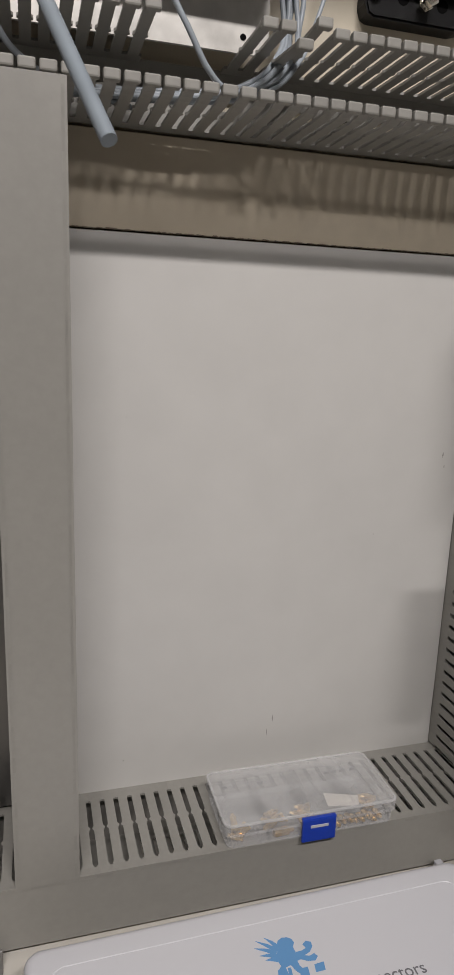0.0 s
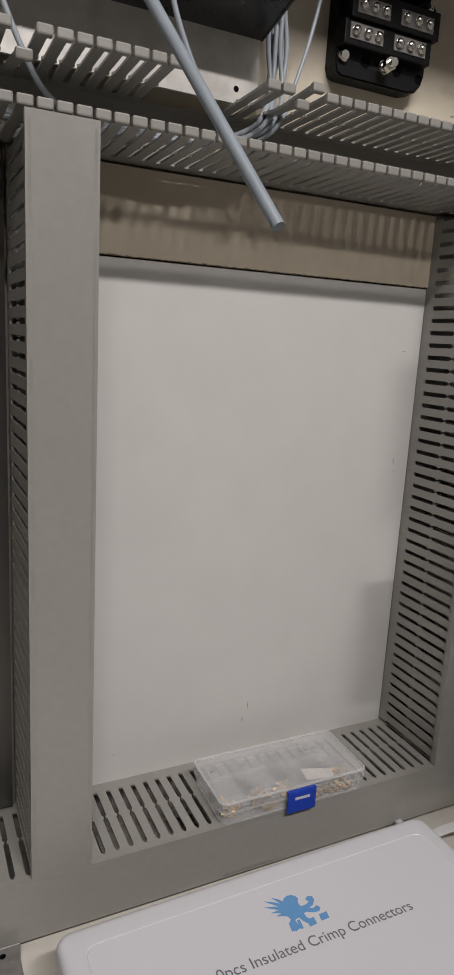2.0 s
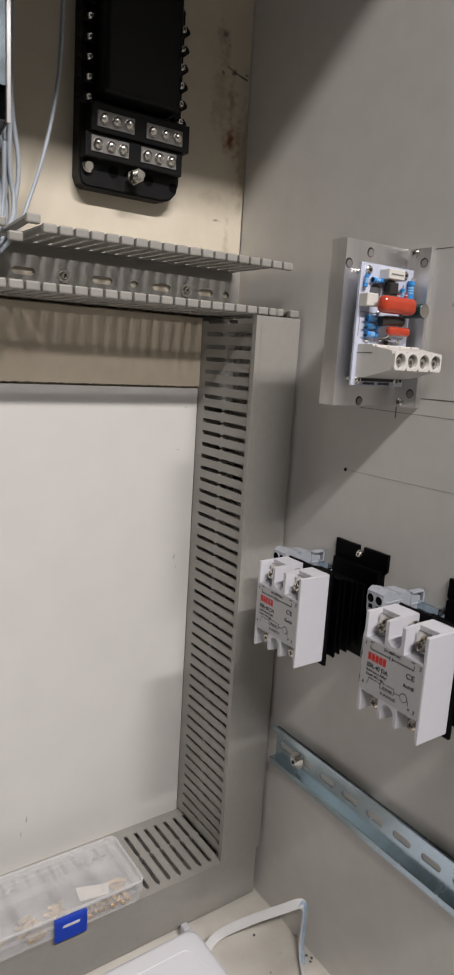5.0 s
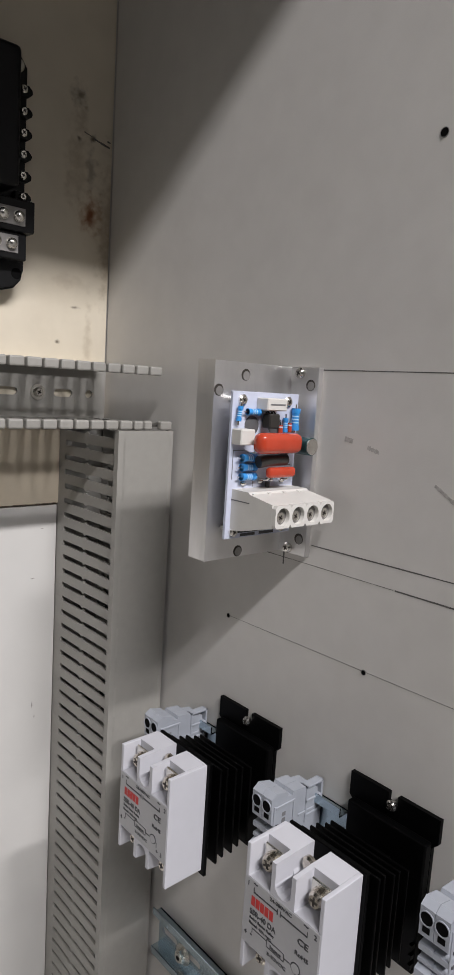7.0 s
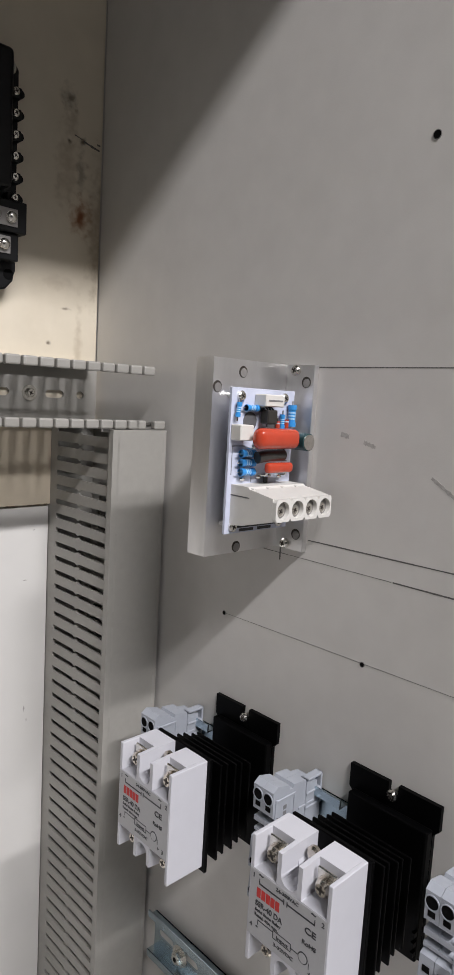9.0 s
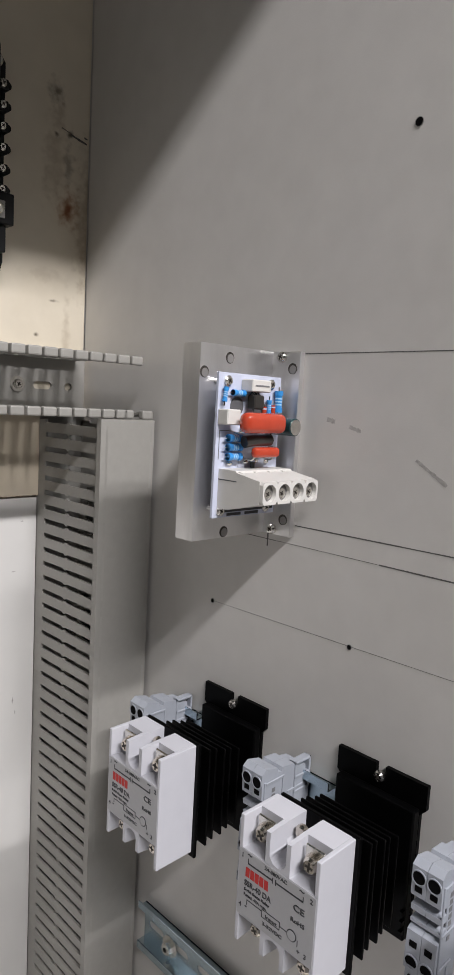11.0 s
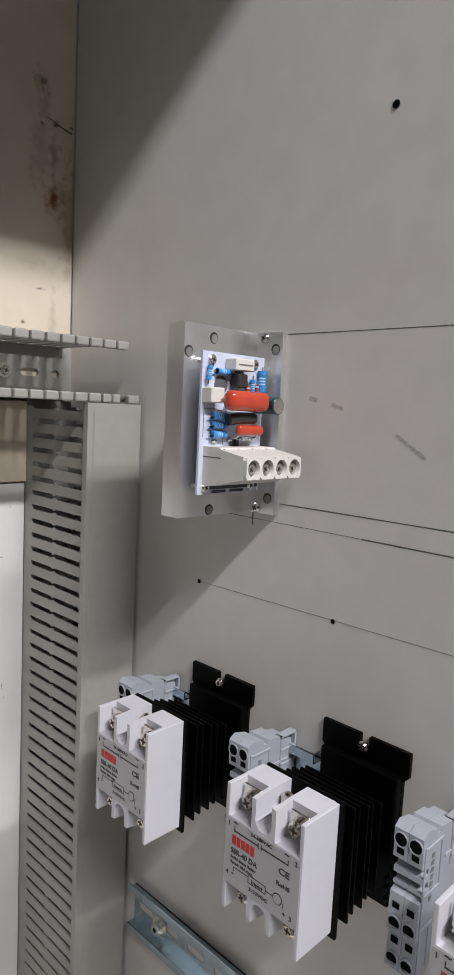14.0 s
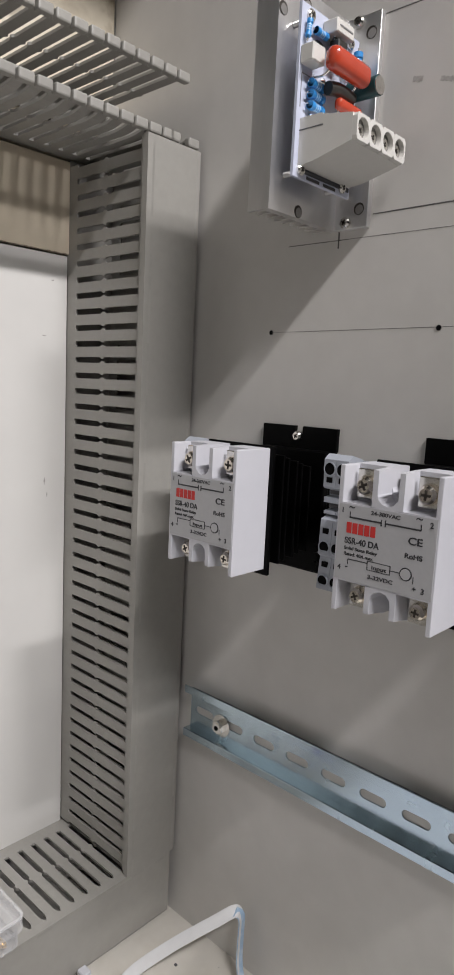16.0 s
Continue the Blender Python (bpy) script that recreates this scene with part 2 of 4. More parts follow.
ROOM_FLOOR = material("bounce_floor_surface", (0.25, 0.244, 0.232), 0.7, grain=0.1, scale=6)

# ---- mesh tools, in millimetres ----
MM = 0.001


def box(bm, x0, x1, y0, y1, z0, z1, bevel=0.0, seg=1):
    r = bmesh.ops.create_cube(bm, size=1, matrix=Matrix.Translation(((x0 + x1) / 2, (y0 + y1) / 2, (z0 + z1) / 2)) @ Matrix.Diagonal((abs(x1 - x0), abs(y1 - y0), abs(z1 - z0), 1)))
    if bevel:
        edges = list({e for v in r["verts"] for e in v.link_edges})
        bmesh.ops.bevel(bm, geom=edges, offset=bevel, segments=seg, affect="EDGES", profile=0.5)


def prism(bm, poly, axis, a0, a1):
    """A polygon, given in the other two axes in order, pushed from a0 to a1 along axis."""
    def at(u, v, a):
        return {"x": (a, u, v), "y": (u, a, v), "z": (u, v, a)}[axis]
    lo = [bm.verts.new(at(u, v, a0)) for u, v in poly]
    hi = [bm.verts.new(at(u, v, a1)) for u, v in poly]
    k = len(poly)
    bm.faces.new(lo)
    bm.faces.new(hi[::-1])
    for i in range(k):
        bm.faces.new((lo[i], hi[i], hi[(i + 1) % k], lo[(i + 1) % k]))


def rod(bm, a, b, r, seg=16, r2=None):
    a, b = Vector(a), Vector(b)
    d = b - a
    m = Matrix.Translation((a + b) / 2) @ d.to_track_quat("Z", "Y").to_matrix().to_4x4()
    bmesh.ops.create_cone(bm, cap_ends=True, segments=seg, radius1=r, radius2=r if r2 is None else r2, depth=d.length, matrix=m)


def ball(bm, c, r, squash=(1, 1, 1), seg=12):
    bmesh.ops.create_uvsphere(bm, u_segments=seg, v_segments=max(6, seg // 2 + 2), radius=r, matrix=Matrix.Translation(c) @ Matrix.Diagonal((*squash, 1)))


def smooth_line(pts, steps=8):
    p = [Vector(q) for q in pts]
    p = [2 * p[0] - p[1]] + p + [2 * p[-1] - p[-2]]
    out = []
    for i in range(1, len(p) - 2):
        for s in range(steps):
            t = s / steps
            a, b, c, d = p[i - 1:i + 3]
            out.append(0.5 * (2 * b + (c - a) * t + (2 * a - 5 * b + 4 * c - d) * t * t + (3 * b - a - 3 * c + d) * t ** 3))
    out.append(p[-2])
    return out


def sweep(bm, pts, r, seg=10, steps=8, flat=1.0, up=(0, 0, 1)):
    """A round or flattened strand along a smooth line."""
    line = smooth_line(pts, steps)
    rings = []
    side = None
    for i, c in enumerate(line):
        d = (line[min(i + 1, len(line) - 1)] - line[max(i - 1, 0)]).normalized()
        side = d.cross(Vector(up)) if side is None else side - d * side.dot(d)
        if side.length < 1e-6:
            side = d.orthogonal()
        side.normalize()
        other = d.cross(side)
        rings.append([bm.verts.new(c + r * (math.cos(2 * math.pi * k / seg) * side + flat * math.sin(2 * math.pi * k / seg) * other)) for k in range(seg)])
    for a, b in zip(rings, rings[1:]):
        for k in range(seg):
            bm.faces.new((a[k], a[(k + 1) % seg], b[(k + 1) % seg], b[k]))
    bm.faces.new(rings[0][::-1])
    bm.faces.new(rings[-1])


def mesh_of(name, bm, mat, smooth=False):
    bmesh.ops.recalc_face_normals(bm, faces=bm.faces)
    bmesh.ops.scale(bm, vec=(MM, MM, MM), verts=bm.verts)
    if smooth:
        for f in bm.faces:
            f.smooth = True
        for e in bm.edges:
            if len(e.link_faces) == 2 and e.calc_face_angle(0) > radians(38):
                e.smooth = False
    me = bpy.data.meshes.new(name)
    bm.to_mesh(me)
    bm.free()
    me.materials.append(mat)
    return me


def part(name, bm, mat, parent=None, label="", smooth=False):
    ob = new(name, mesh_of(name, bm, mat, smooth))
    if parent is not None:
        ob.parent = parent
    if label:
        tagged(ob, label)
    return ob


def shared(name, me, parent, x=0.0, y=0.0, z=0.0, turn=None):
    """A further piece on a mesh that is there already."""
    ob = new(name, me)
    ob.parent = parent
    ob.matrix_basis = Matrix.Translation((x * MM, y * MM, z * MM)) @ (turn or Matrix())
    return ob


def thing(name, label, category, group="", kind=""):
    return tagged(new(name), label, category, group, kind)


def single(name, bm, mat, label, category, group="", kind="", smooth=False):
    return tagged(part(name, bm, mat, smooth=smooth), label, category, group, kind)


TO_LEFT = Matrix(((0, 0, -1, 0), (-1, 0, 0, 0), (0, 1, 0, 0), (0, 0, 0, 1)))   # reads on a face that looks to -x
TO_TOP = Matrix()


def lettering(text, size, width, where, turn, mat, parent, align="LEFT", name="lettering", bold=0.018):
    """Words as a thin mesh; size and width in millimetres (width 0: as the font gives it)."""
    cu = bpy.data.curves.new(name, "FONT")
    cu.body, cu.size, cu.align_x, cu.extrude = text, size * MM, align, 0.00008
    cu.offset = size * MM * bold
    ob = new(name, cu)
    bpy.context.view_layer.update()
    me = bpy.data.meshes.new_from_object(ob.evaluated_get(bpy.context.evaluated_depsgraph_get()))
    bpy.data.objects.remove(ob)
    if width:
        xs = [v.co.x for v in me.vertices]
        k = width * MM / (max(xs) - min(xs))
        for v in me.vertices:
            v.co.x *= k
    me.materials.clear()
    me.materials.append(mat)
    out = new(name, me)
    out.parent = parent
    out.matrix_basis = Matrix.Translation([c * MM for c in where]) @ turn
    return out


def screw_head(bm, c, axis, r, h):
    """A pan head with its rim rounded; axis is the way it looks."""
    a = Vector(axis).normalized()
    c = Vector(c)
    rod(bm, c, c + a * h * 0.6, r, 18)
    rod(bm, c + a * h * 0.6, c + a * h, r, 18, r * 0.72)


def cross_cut(bm, c, axis, up, r):
    """The cross recess of a screw as two thin bars just over its head, dark for its shade."""
    a, u = Vector(axis).normalized(), Vector(up).normalized()
    s = a.cross(u)
    for p, q in ((u, s), (s, u)):
        vs = []
        for da in (0, 0.12):
            for sp, sq in ((-1, -1), (1, -1), (1, 1), (-1, 1)):
                vs.append(bm.verts.new(Vector(c) + a * da + p * sp * r + q * sq * r * 0.26))
        for f in ((0, 1, 2, 3), (7, 6, 5, 4), (0, 4, 5, 1), (1, 5, 6, 2), (2, 6, 7, 3), (3, 7, 4, 0)):
            bm.faces.new([vs[i] for i in f])


def screw(parent, c, axis, r=2.6, h=1.8, mat=None, name="screw", spin=0.3):
    bm = bmesh.new()
    screw_head(bm, c, axis, r, h)
    ob = part(name, bm, mat or SCREW, parent, smooth=True)
    bm = bmesh.new()
    a = Vector(axis).normalized()
    u = a.orthogonal().normalized()
    u = Matrix.Rotation(spin, 3, a) @ u
    cross_cut(bm, Vector(c) + a * h, axis, u, r * 0.5)
    part("cross_recess", bm, CUT_SHADE, ob)
    return ob


def grid_plate(bm, u0, u1, v0, v1, holes, axis, a0, a1):
    """A sheet with true rectangular openings: cut into a grid, the cells inside holes left out."""
    us = sorted({u0, u1, *[h[0] for h in holes], *[h[1] for h in holes]})
    vs = sorted({v0, v1, *[h[2] for h in holes], *[h[3] for h in holes]})
    for ua, ub in zip(us, us[1:]):
        for va, vb in zip(vs, vs[1:]):
            mu, mv = (ua + ub) / 2, (va + vb) / 2
            if any(h[0] < mu < h[1] and h[2] < mv < h[3] for h in holes):
                continue
            if axis == "x":
                box(bm, a0, a1, ua, ub, va, vb)
            elif axis == "y":
                box(bm, ua, ub, a0, a1, va, vb)
            else:
                box(bm, ua, ub, va, vb, a0, a1)


# ---- the cabinet ----
XR, YB, YF, XL, ZT = 361.0, 458.0, -50.0, -239.0, 1000.0


def plain(name, x0, x1, y0, y1, z0, z1, mat, label, category="wall"):
    bm = bmesh.new()
    box(bm, x0, x1, y0, y1, z0, z1)
    return single(name, bm, mat, label, category, kind="structure")


plain("floor", XL, XR, YF, YB, -3, 0, FLOOR_PAINT, "cream painted sheet steel cabinet floor with specks of dirt", "floor")
plain("wall_east", XR, XR + 3, YF, YB, -3, ZT, GREY_PAINT, "grey painted sheet steel side wall of the cabinet with drilled holes")
plain("wall_north", XL - 3, XR - 1.1, YB, YB + 3, -3, ZT, WALL_BEIGE, "cream painted sheet steel back wall of the cabinet")
plain("corner_joint", XR - 8, XR + 3, YB + 3.2, YB + 5, -3, ZT, GREY_PAINT, "folded steel edge behind the open corner joint")
plain("wall_west", XL - 3, XL, YF, YB, -3, ZT, GREY_PAINT, "grey painted sheet steel side wall of the cabinet")
# Out of view; dark to hold bounce light off the upper walls.
plain("ceiling", XL - 3, XR + 3, YF, YB + 3, ZT, ZT + 3, DIM_TOP, "unseen cabinet top, coloured dark to cut bounce light", "ceiling")

# unseen room added round the cabinet to close it and set the bounce light
plain("room_floor", -3000, 3000, -4000, 1500, -40, -3.5, ROOM_FLOOR, "unseen room floor, added to bounce light into the cabinet", "floor")
plain("room_ceiling", -3000, 3000, -4000, 1500, 2000, 2040, ROOM_WALL, "unseen room ceiling, added and kept dark to limit bounce light", "ceiling")
plain("room_wall_south", -3000, 3000, -4040, -4000, -40, 2040, ROOM_WALL, "unseen room wall, added and kept dark to limit bounce light")
plain("room_wall_north", -3000, 3000, 1500, 1540, -40, 2040, ROOM_WALL, "unseen room wall, added and kept dark to limit bounce light")
plain("room_wall_east", 3000, 3040, -4040, 1540, -40, 2040, ROOM_WALL, "unseen room wall, added and kept dark to limit bounce light")
plain("room_wall_west", -3040, -3000, -4040, 1540, -40, 2040, ROOM_WALL, "unseen room wall, added and kept dark to limit bounce light")

# backing sheets behind the ducts
bm = bmesh.new()
box(bm, -8, 319.8, 449, 451, 30, 446.3, 0.2)
single("white_panel", bm, WHITE_PANEL, "smooth white painted mounting panel behind the wire ducts", "panel", kind="structure")
bm = bmesh.new()
box(bm, -14, 330, 448.1, 457.5, 447.5, 504, 0.4)
single("back_strip", bm, BAND_PAINT, "stained cream steel strip above the white panel", "panel", kind="structure")
# Added strip: stands in for the lit back wall seen through the base slots.
bm = bmesh.new()
box(bm, -238, 356, 450.4, 457.5, 506, 546)
single("added_slot_backing", bm, BEIGE_PAINT, "cream strip added behind the open duct so its slots look lit", "panel", kind="structure")
bm = bmesh.new()
rr = random.Random(11)
x = 20.0
while x < 316:
    w = rr.uniform(1.5, 9)
    h = rr.uniform(0.1, 0.5) * (1.5 if x < 150 else 1.0)
    prism(bm, [(x, 447.4), (x + w, 447.4), (x + w * rr.uniform(0.6, 0.95), 447.6 + h * rr.uniform(0.3, 1)), (x + w * rr.uniform(0.1, 0.4), 447.6 + h)], "y", 447.9, 448.2)
    x += w * rr.uniform(0.7, 1.5)
single("dirt_line", bm, DIRT, "crumbly dark dirt along the edge of the strip", "dirt", kind="stuff")
bm = bmesh.new()
for x, z, w, h in ((58, 72, 1.2, 1.2), (175.5, 92, 1.3, 7), (171, 80, 0.8, 6), (304, 301, 1.2, 5), (306, 292, 0.8, 3), (309, 430, 2.5, 0.8), (60, 330, 0.8, 0.8), (250, 240, 0.8, 0.8), (303, 395, 3.5, 0.9)):
    prism(bm, [(x - w / 2, z), (x, z - h / 2), (x + w / 2, z), (x + w * 0.1, z + h / 2)], "y", 448.8, 449.1)
single("panel_scuffs", bm, SMUDGE, "small dark scuffs on the white panel", "mark", kind="stuff")

# ---- wire ducts ----
PITCH = 10.0


def finger_mesh(length, free, bend=0.0):
    """One finger of a duct wall: u along the duct, v from base to lip, 1.6 thick; nubs half way, a head at the lip."""
    p = PITCH / 2
    a, b, w, nub = 9.0, length - 7.0, p - 1.8, p - 0.75
    mid = a + (b - a) * 0.44
    bm = bmesh.new()
    if free:
        # rows from base to head: height, half width, bend towards the inside of the duct
        rows = [(0, p, 0), (a - 0.6, p, 0), (a, w, 0), (mid - 2.2, w, 0), (mid - 0.7, nub, 0), (mid + 0.7, nub, 0), (mid + 2.2, w, 0), (length - 20, w, 0), (length - 14, w, 0.5 * bend), (length - 9, w, 1.6 * bend), (length - 5, w, 2.6 * bend), (length - 1, p - 1.3, 3.0 * bend)]
        rings = [[bm.verts.new((u, v, z)) for u, z in ((-h, k), (h, k), (h, k + 1.6), (-h, k + 1.6))] for v, h, k in rows]
        for lo, hi in zip(rings, rings[1:]):
            for q in range(4):
                bm.faces.new((lo[q], lo[(q + 1) % 4], hi[(q + 1) % 4], hi[q]))
        bm.faces.new(rings[0][::-1])
        bm.faces.new(rings[-1])
        box(bm, -(p - 0.75), p - 0.75, length - 4.4, length + 0.5, -0.4, 5.0, 1.0, 2)
    else:
        right = [(p, 0), (p, a - 0.6), (w, a), (w, mid - 2.2), (nub, mid - 0.7), (nub, mid + 0.7), (w, mid + 2.2), (w, b - 3.2), (p - 0.35, b), (p, b + 0.2), (p, length)]
        prism(bm, right + [(-u, v) for u, v in reversed(right)], "z", 0, 1.6)
    return mesh_of("finger", bm, FINGER)


FINGER_FREE, FINGER_BENT, FINGER_LIDDED = finger_mesh(80, True), finger_mesh(80, True, 1.0), finger_mesh(80, False)
DY0 = 448.0    # where the fingers start at the base; they come forward to 368


def frame_of(u, v, w):
    return Matrix((u, v, w)).transposed().to_4x4()


def duct(name, label, along, start, end, low, high, covered, skip_low=(), skip_high=(), first=0.0, base_holes=(), lip=1.4):
    """A slotted duct, open towards -y. along: 'x' or 'z'; low and high: its two walls across."""
    d = thing(name, label, "wire duct", "grey slotted wire ducts")
    bm = bmesh.new()
    if along == "x":
        holes = [(c - hw, c + hw, h - 2.6, h + 2.6) for c, h, hw in base_holes]
        grid_plate(bm, start, end, low, high, holes, "y", DY0, DY0 + 2)
        # rounded slot ends
        for c, h, hw in base_holes:
            for e in (-1, 1):
                for q in (-1, 1):
                    u, v = c + e * hw, h + q * 2.6
                    prism(bm, [(u, v), (u - e * 2.0, v), (u - e * 0.75, v - q * 0.75), (u, v - q * 2.0)], "y", DY0, DY0 + 2)
    else:
        box(bm, low, high, DY0, DY0 + 2, start, end)
    part("base", bm, DUCT, d)
    c = first
    while c < end - 3:
        for edge, inward, skips in ((low, 1, skip_low), (high, -1, skip_high)):
            if c < start + 3 or any(s0 < c < s1 for s0, s1 in skips):
                continue
            me = FINGER_LIDDED if covered else FINGER_BENT if inward > 0 else FINGER_FREE
            if along == "x":
                m = frame_of((-inward, 0, 0), (0, -1, 0), (0, 0, inward))
                shared("finger", me, d, c, DY0, edge, m)
            else:
                m = frame_of((0, 0, inward), (0, -1, 0), (inward, 0, 0))
                shared("finger", me, d, edge, DY0, c, m)
        c += PITCH
    if covered:
        bm = bmesh.new()
        y1 = 368.0
        if along == "x":
            box(bm, start, end, y1, y1 + 1.8, low - lip, high + 1.4)
            box(bm, start, end, y1 + 1.6, y1 + 6, high + 0.2, high + 1.4)
            box(bm, start, end, y1 + 1.6, y1 + 6, low - lip, low - 0.2)
        else:
            box(bm, low - lip, high + 1.4, y1, y1 + 1.8, start - 0.6, end)
            box(bm, low - lip, low - 0.2, y1 + 1.8, y1 + 4.4, start, end)
            box(bm, low - lip * 0.45, low - 0.2, y1 + 4.4, y1 + 8, start, end)
            box(bm, high + 0.2, high + 1.4, y1 + 1.6, y1 + 6, start, end)
        part("cover", bm, DUCT, d, "smooth snap-on cover")
    return d


bottom_duct = duct("wire_duct", "grey slotted plastic wire duct with cover along the cabinet floor", "x", -236, 354, 7, 49, True, first=-234.0 + 10)
right_duct = duct("wire_duct", "upright grey slotted plastic wire duct with cover, beside the side wall", "z", 51, 505, 320.3, 356, True, first=56.0, lip=3.6)
left_duct = duct("wire_duct", "upright grey slotted plastic wire duct with cover, beside the white panel", "z", 51, 505, -17, 19, True, first=56.0)
HOLES = [(172, 524, 8), (231, 524, 8), (257, 524, 3), (281, 524, 8), (322, 524, 7), (342, 524, 3), (120, 524, 8), (60, 524, 8), (0, 524, 8)]
top_duct = duct("wire_duct", "open grey slotted plastic wire duct with bare fingers, some broken out", "x", -236, 355, 506, 544, False,
                skip_low=((335, 353),), skip_high=((66, 120), (-22, -14), (138, 156)), first=-228.0, base_holes=HOLES)
for x, bend in ((-18, -9), (142, -5), (152, 3)):
    shared("finger", FINGER_FREE, top_duct, x, DY0, 544, Matrix.Rotation(radians(-bend), 4, "X") @ frame_of((1, 0, 0), (0, -1, 0), (0, 0, -1)))
shared("finger", FINGER_BENT, top_duct, 351.5, DY0, 506, frame_of((-1, 0, 0), (0, -1, 0), (0, 0, 1)))
shared("finger", FINGER_BENT, top_duct, 336.5, DY0, 506, frame_of((-1, 0, 0), (0, -1, 0), (0, 0, 1)))
for x in (201, 303, 90):
    bm = bmesh.new()
    rod(bm, (x, DY0, 524), (x, DY0 - 0.9, 524), 5.2, 24)
    part("washer", bm, SCREW, top_duct, smooth=True)
    screw(top_duct, (x, DY0, 524), (0, -1, 0), 3.2, 3.0)

# ---- side wall: relays, heat sinks, terminals ----


def heat_sink(y0):
    """Black extruded heat sink: foot plate on the wall, fins side by side, front plate that carries the relay."""
    h = thing("heat_sink", "black anodised aluminium heat sink with fins on the side wall", "heat sink", "relay heat sinks")
    bm = bmesh.new()
    a, b = y0 - 25, y0 + 25
    prism(bm, [(a + 3, 270), (b - 3, 270), (b - 3, 334), (b, 337), (b, 349), (y0 + 2.6, 349), (y0 + 2.6, 342), (y0 - 2.6, 342), (y0 - 2.6, 349), (a, 349), (a, 337), (a + 3, 334)], "x", 358.6, 361)
    part("foot_plate", bm, BLACK_METAL, h)
    bm = bmesh.new()
    box(bm, 313, 315, y0 - 20, y0 + 24, 277, 341, 0.3)
    part("front_plate", bm, BLACK_METAL, h)
    bm = bmesh.new()
    box(bm, 353.5, 358.7, y0 - 22, y0 + 22, 272, 337, 0.8, 2)
    for z in (276, 281, 286):
        box(bm, 351, 353.6, y0 - 22, y0 - 20.4, z, z + 2.4)
    part("back_plate", bm, BLACK_METAL, h)
    bm = bmesh.new()
    box(bm, 314.9, 353.6, y0 - 5, y0 + 5, 284, 322, 0.5)
    part("web", bm, BLACK_METAL, h)
    for i, x in enumerate((319.5, 325, 330.5, 336, 341.5)):
        bm = bmesh.new()
        w = 21.5 - (1.0 if i % 2 else 0)
        box(bm, x, x + 1.3, y0 - w, y0 + w + 1, 282.2 + i * 0.8, 336.5 - i * 1.6, 0.25)
        part("fin", bm, BLACK_METAL, h)
    screw(h, (358.6, y0, 343.6), (-1, 0, 0), 2.8, 2.6)
    return h


def relay(y0):
    """White solid state relay, 44 by 60 by 25 mm, front at x 289."""
    r = thing("solid_state_relay", "white plastic solid state relay with silver label and screw terminals", "relay", "solid state relays")
    xf, xb, a, b, z0, z1 = 289.0, 313.0, y0 - 22, y0 + 22, 280.0, 340.0
    bm = bmesh.new()
    notch = [(y0 + 4.5, z0), (y0 + 4.5, z0 + 8)] + [(y0 + 4.5 * math.cos(t), z0 + 8 + 4.5 * math.sin(t)) for t in (0.6, 1.2, 1.9, 2.5)] + [(y0 - 4.5, z0 + 8), (y0 - 4.5, z0)]
    top = [(y0 - 4.5, z1), (y0 - 4.5, z1 - 8)] + [(y0 - 4.5 * math.cos(t), z1 - 8 - 4.5 * math.sin(t)) for t in (0.6, 1.2, 1.9, 2.5)] + [(y0 + 4.5, z1 - 8), (y0 + 4.5, z1)]
    prism(bm, [(b - 2.1, z1), (b - 2.1, z0)] + notch + [(a + 2.1, z0), (a + 2.1, z1)] + top, "x", 300, xb)
    box(bm, xf, 303.5, a + 1, b - 1, z0 + 13, z1 - 15)
    for s0, s1 in ((a, a + 2.2), (b - 2.2, b)):
        box(bm, xf, xb, s0, s1, z0, z1, 0.4, 2)
    for s in (-1, 1):
        w0, w1 = sorted((y0 + s * 4.5, y0 + s * 6.8))
        prism(bm, [(xf, z0 + 2), (xf, z0 + 13.5), (300, z0 + 13.5), (300, z0 + 0.5)], "y", w0, w1)
        prism(bm, [(xf, z1 - 15.5), (xf, z1 - 0.6), (300, z1 - 0.02), (300, z1 - 15.5)], "y", w0, w1)
    # bowed floor of the two notches
    prism(bm, [(y0 - 4.6, z1 - 15.2)] + [(y0 - 4.6 * math.cos(t), z1 - 9.6 - 4.6 * math.sin(t)) for t in (0, 0.5, 1.0, 1.57, 2.14, 2.64, 3.14)] + [(y0 + 4.6, z1 - 15.2)], "x", xf + 0.05, 299.9)
    prism(bm, [(y0 + 4.6, z0 + 13.2)] + [(y0 + 4.6 * math.cos(t), z0 + 7.6 + 4.6 * math.sin(t)) for t in (0, 0.5, 1.0, 1.57, 2.14, 2.64, 3.14)] + [(y0 - 4.6, z0 + 13.2)], "x", xf + 0.05, 299.9)
    part("body", bm, WHITE_PLASTIC, r)
    bm = bmesh.new()
    box(bm, xf - 0.25, xf + 0.2, a + 0.9, b - 0.9, z0 + 13.6, z1 - 15.6)
    lab = part("label", bm, LABEL_GREY, r, "silver printed label")
    for s in (-1, 1):
        for z, back in ((z1 - 8.0, 296.5), (z0 + 6.5, 296.5)):
            y = y0 + s * 13.4
            bm = bmesh.new()
            box(bm, back, back + 1.2, y - 5, y + 5, z - 5.5, z + 6.5, 0.4)
            box(bm, back + 1, 300.2, y - 3, y + 3, z - 3, z + 3)
            pl = part("clamp_plate", bm, SCREW, r)
            bm = bmesh.new()
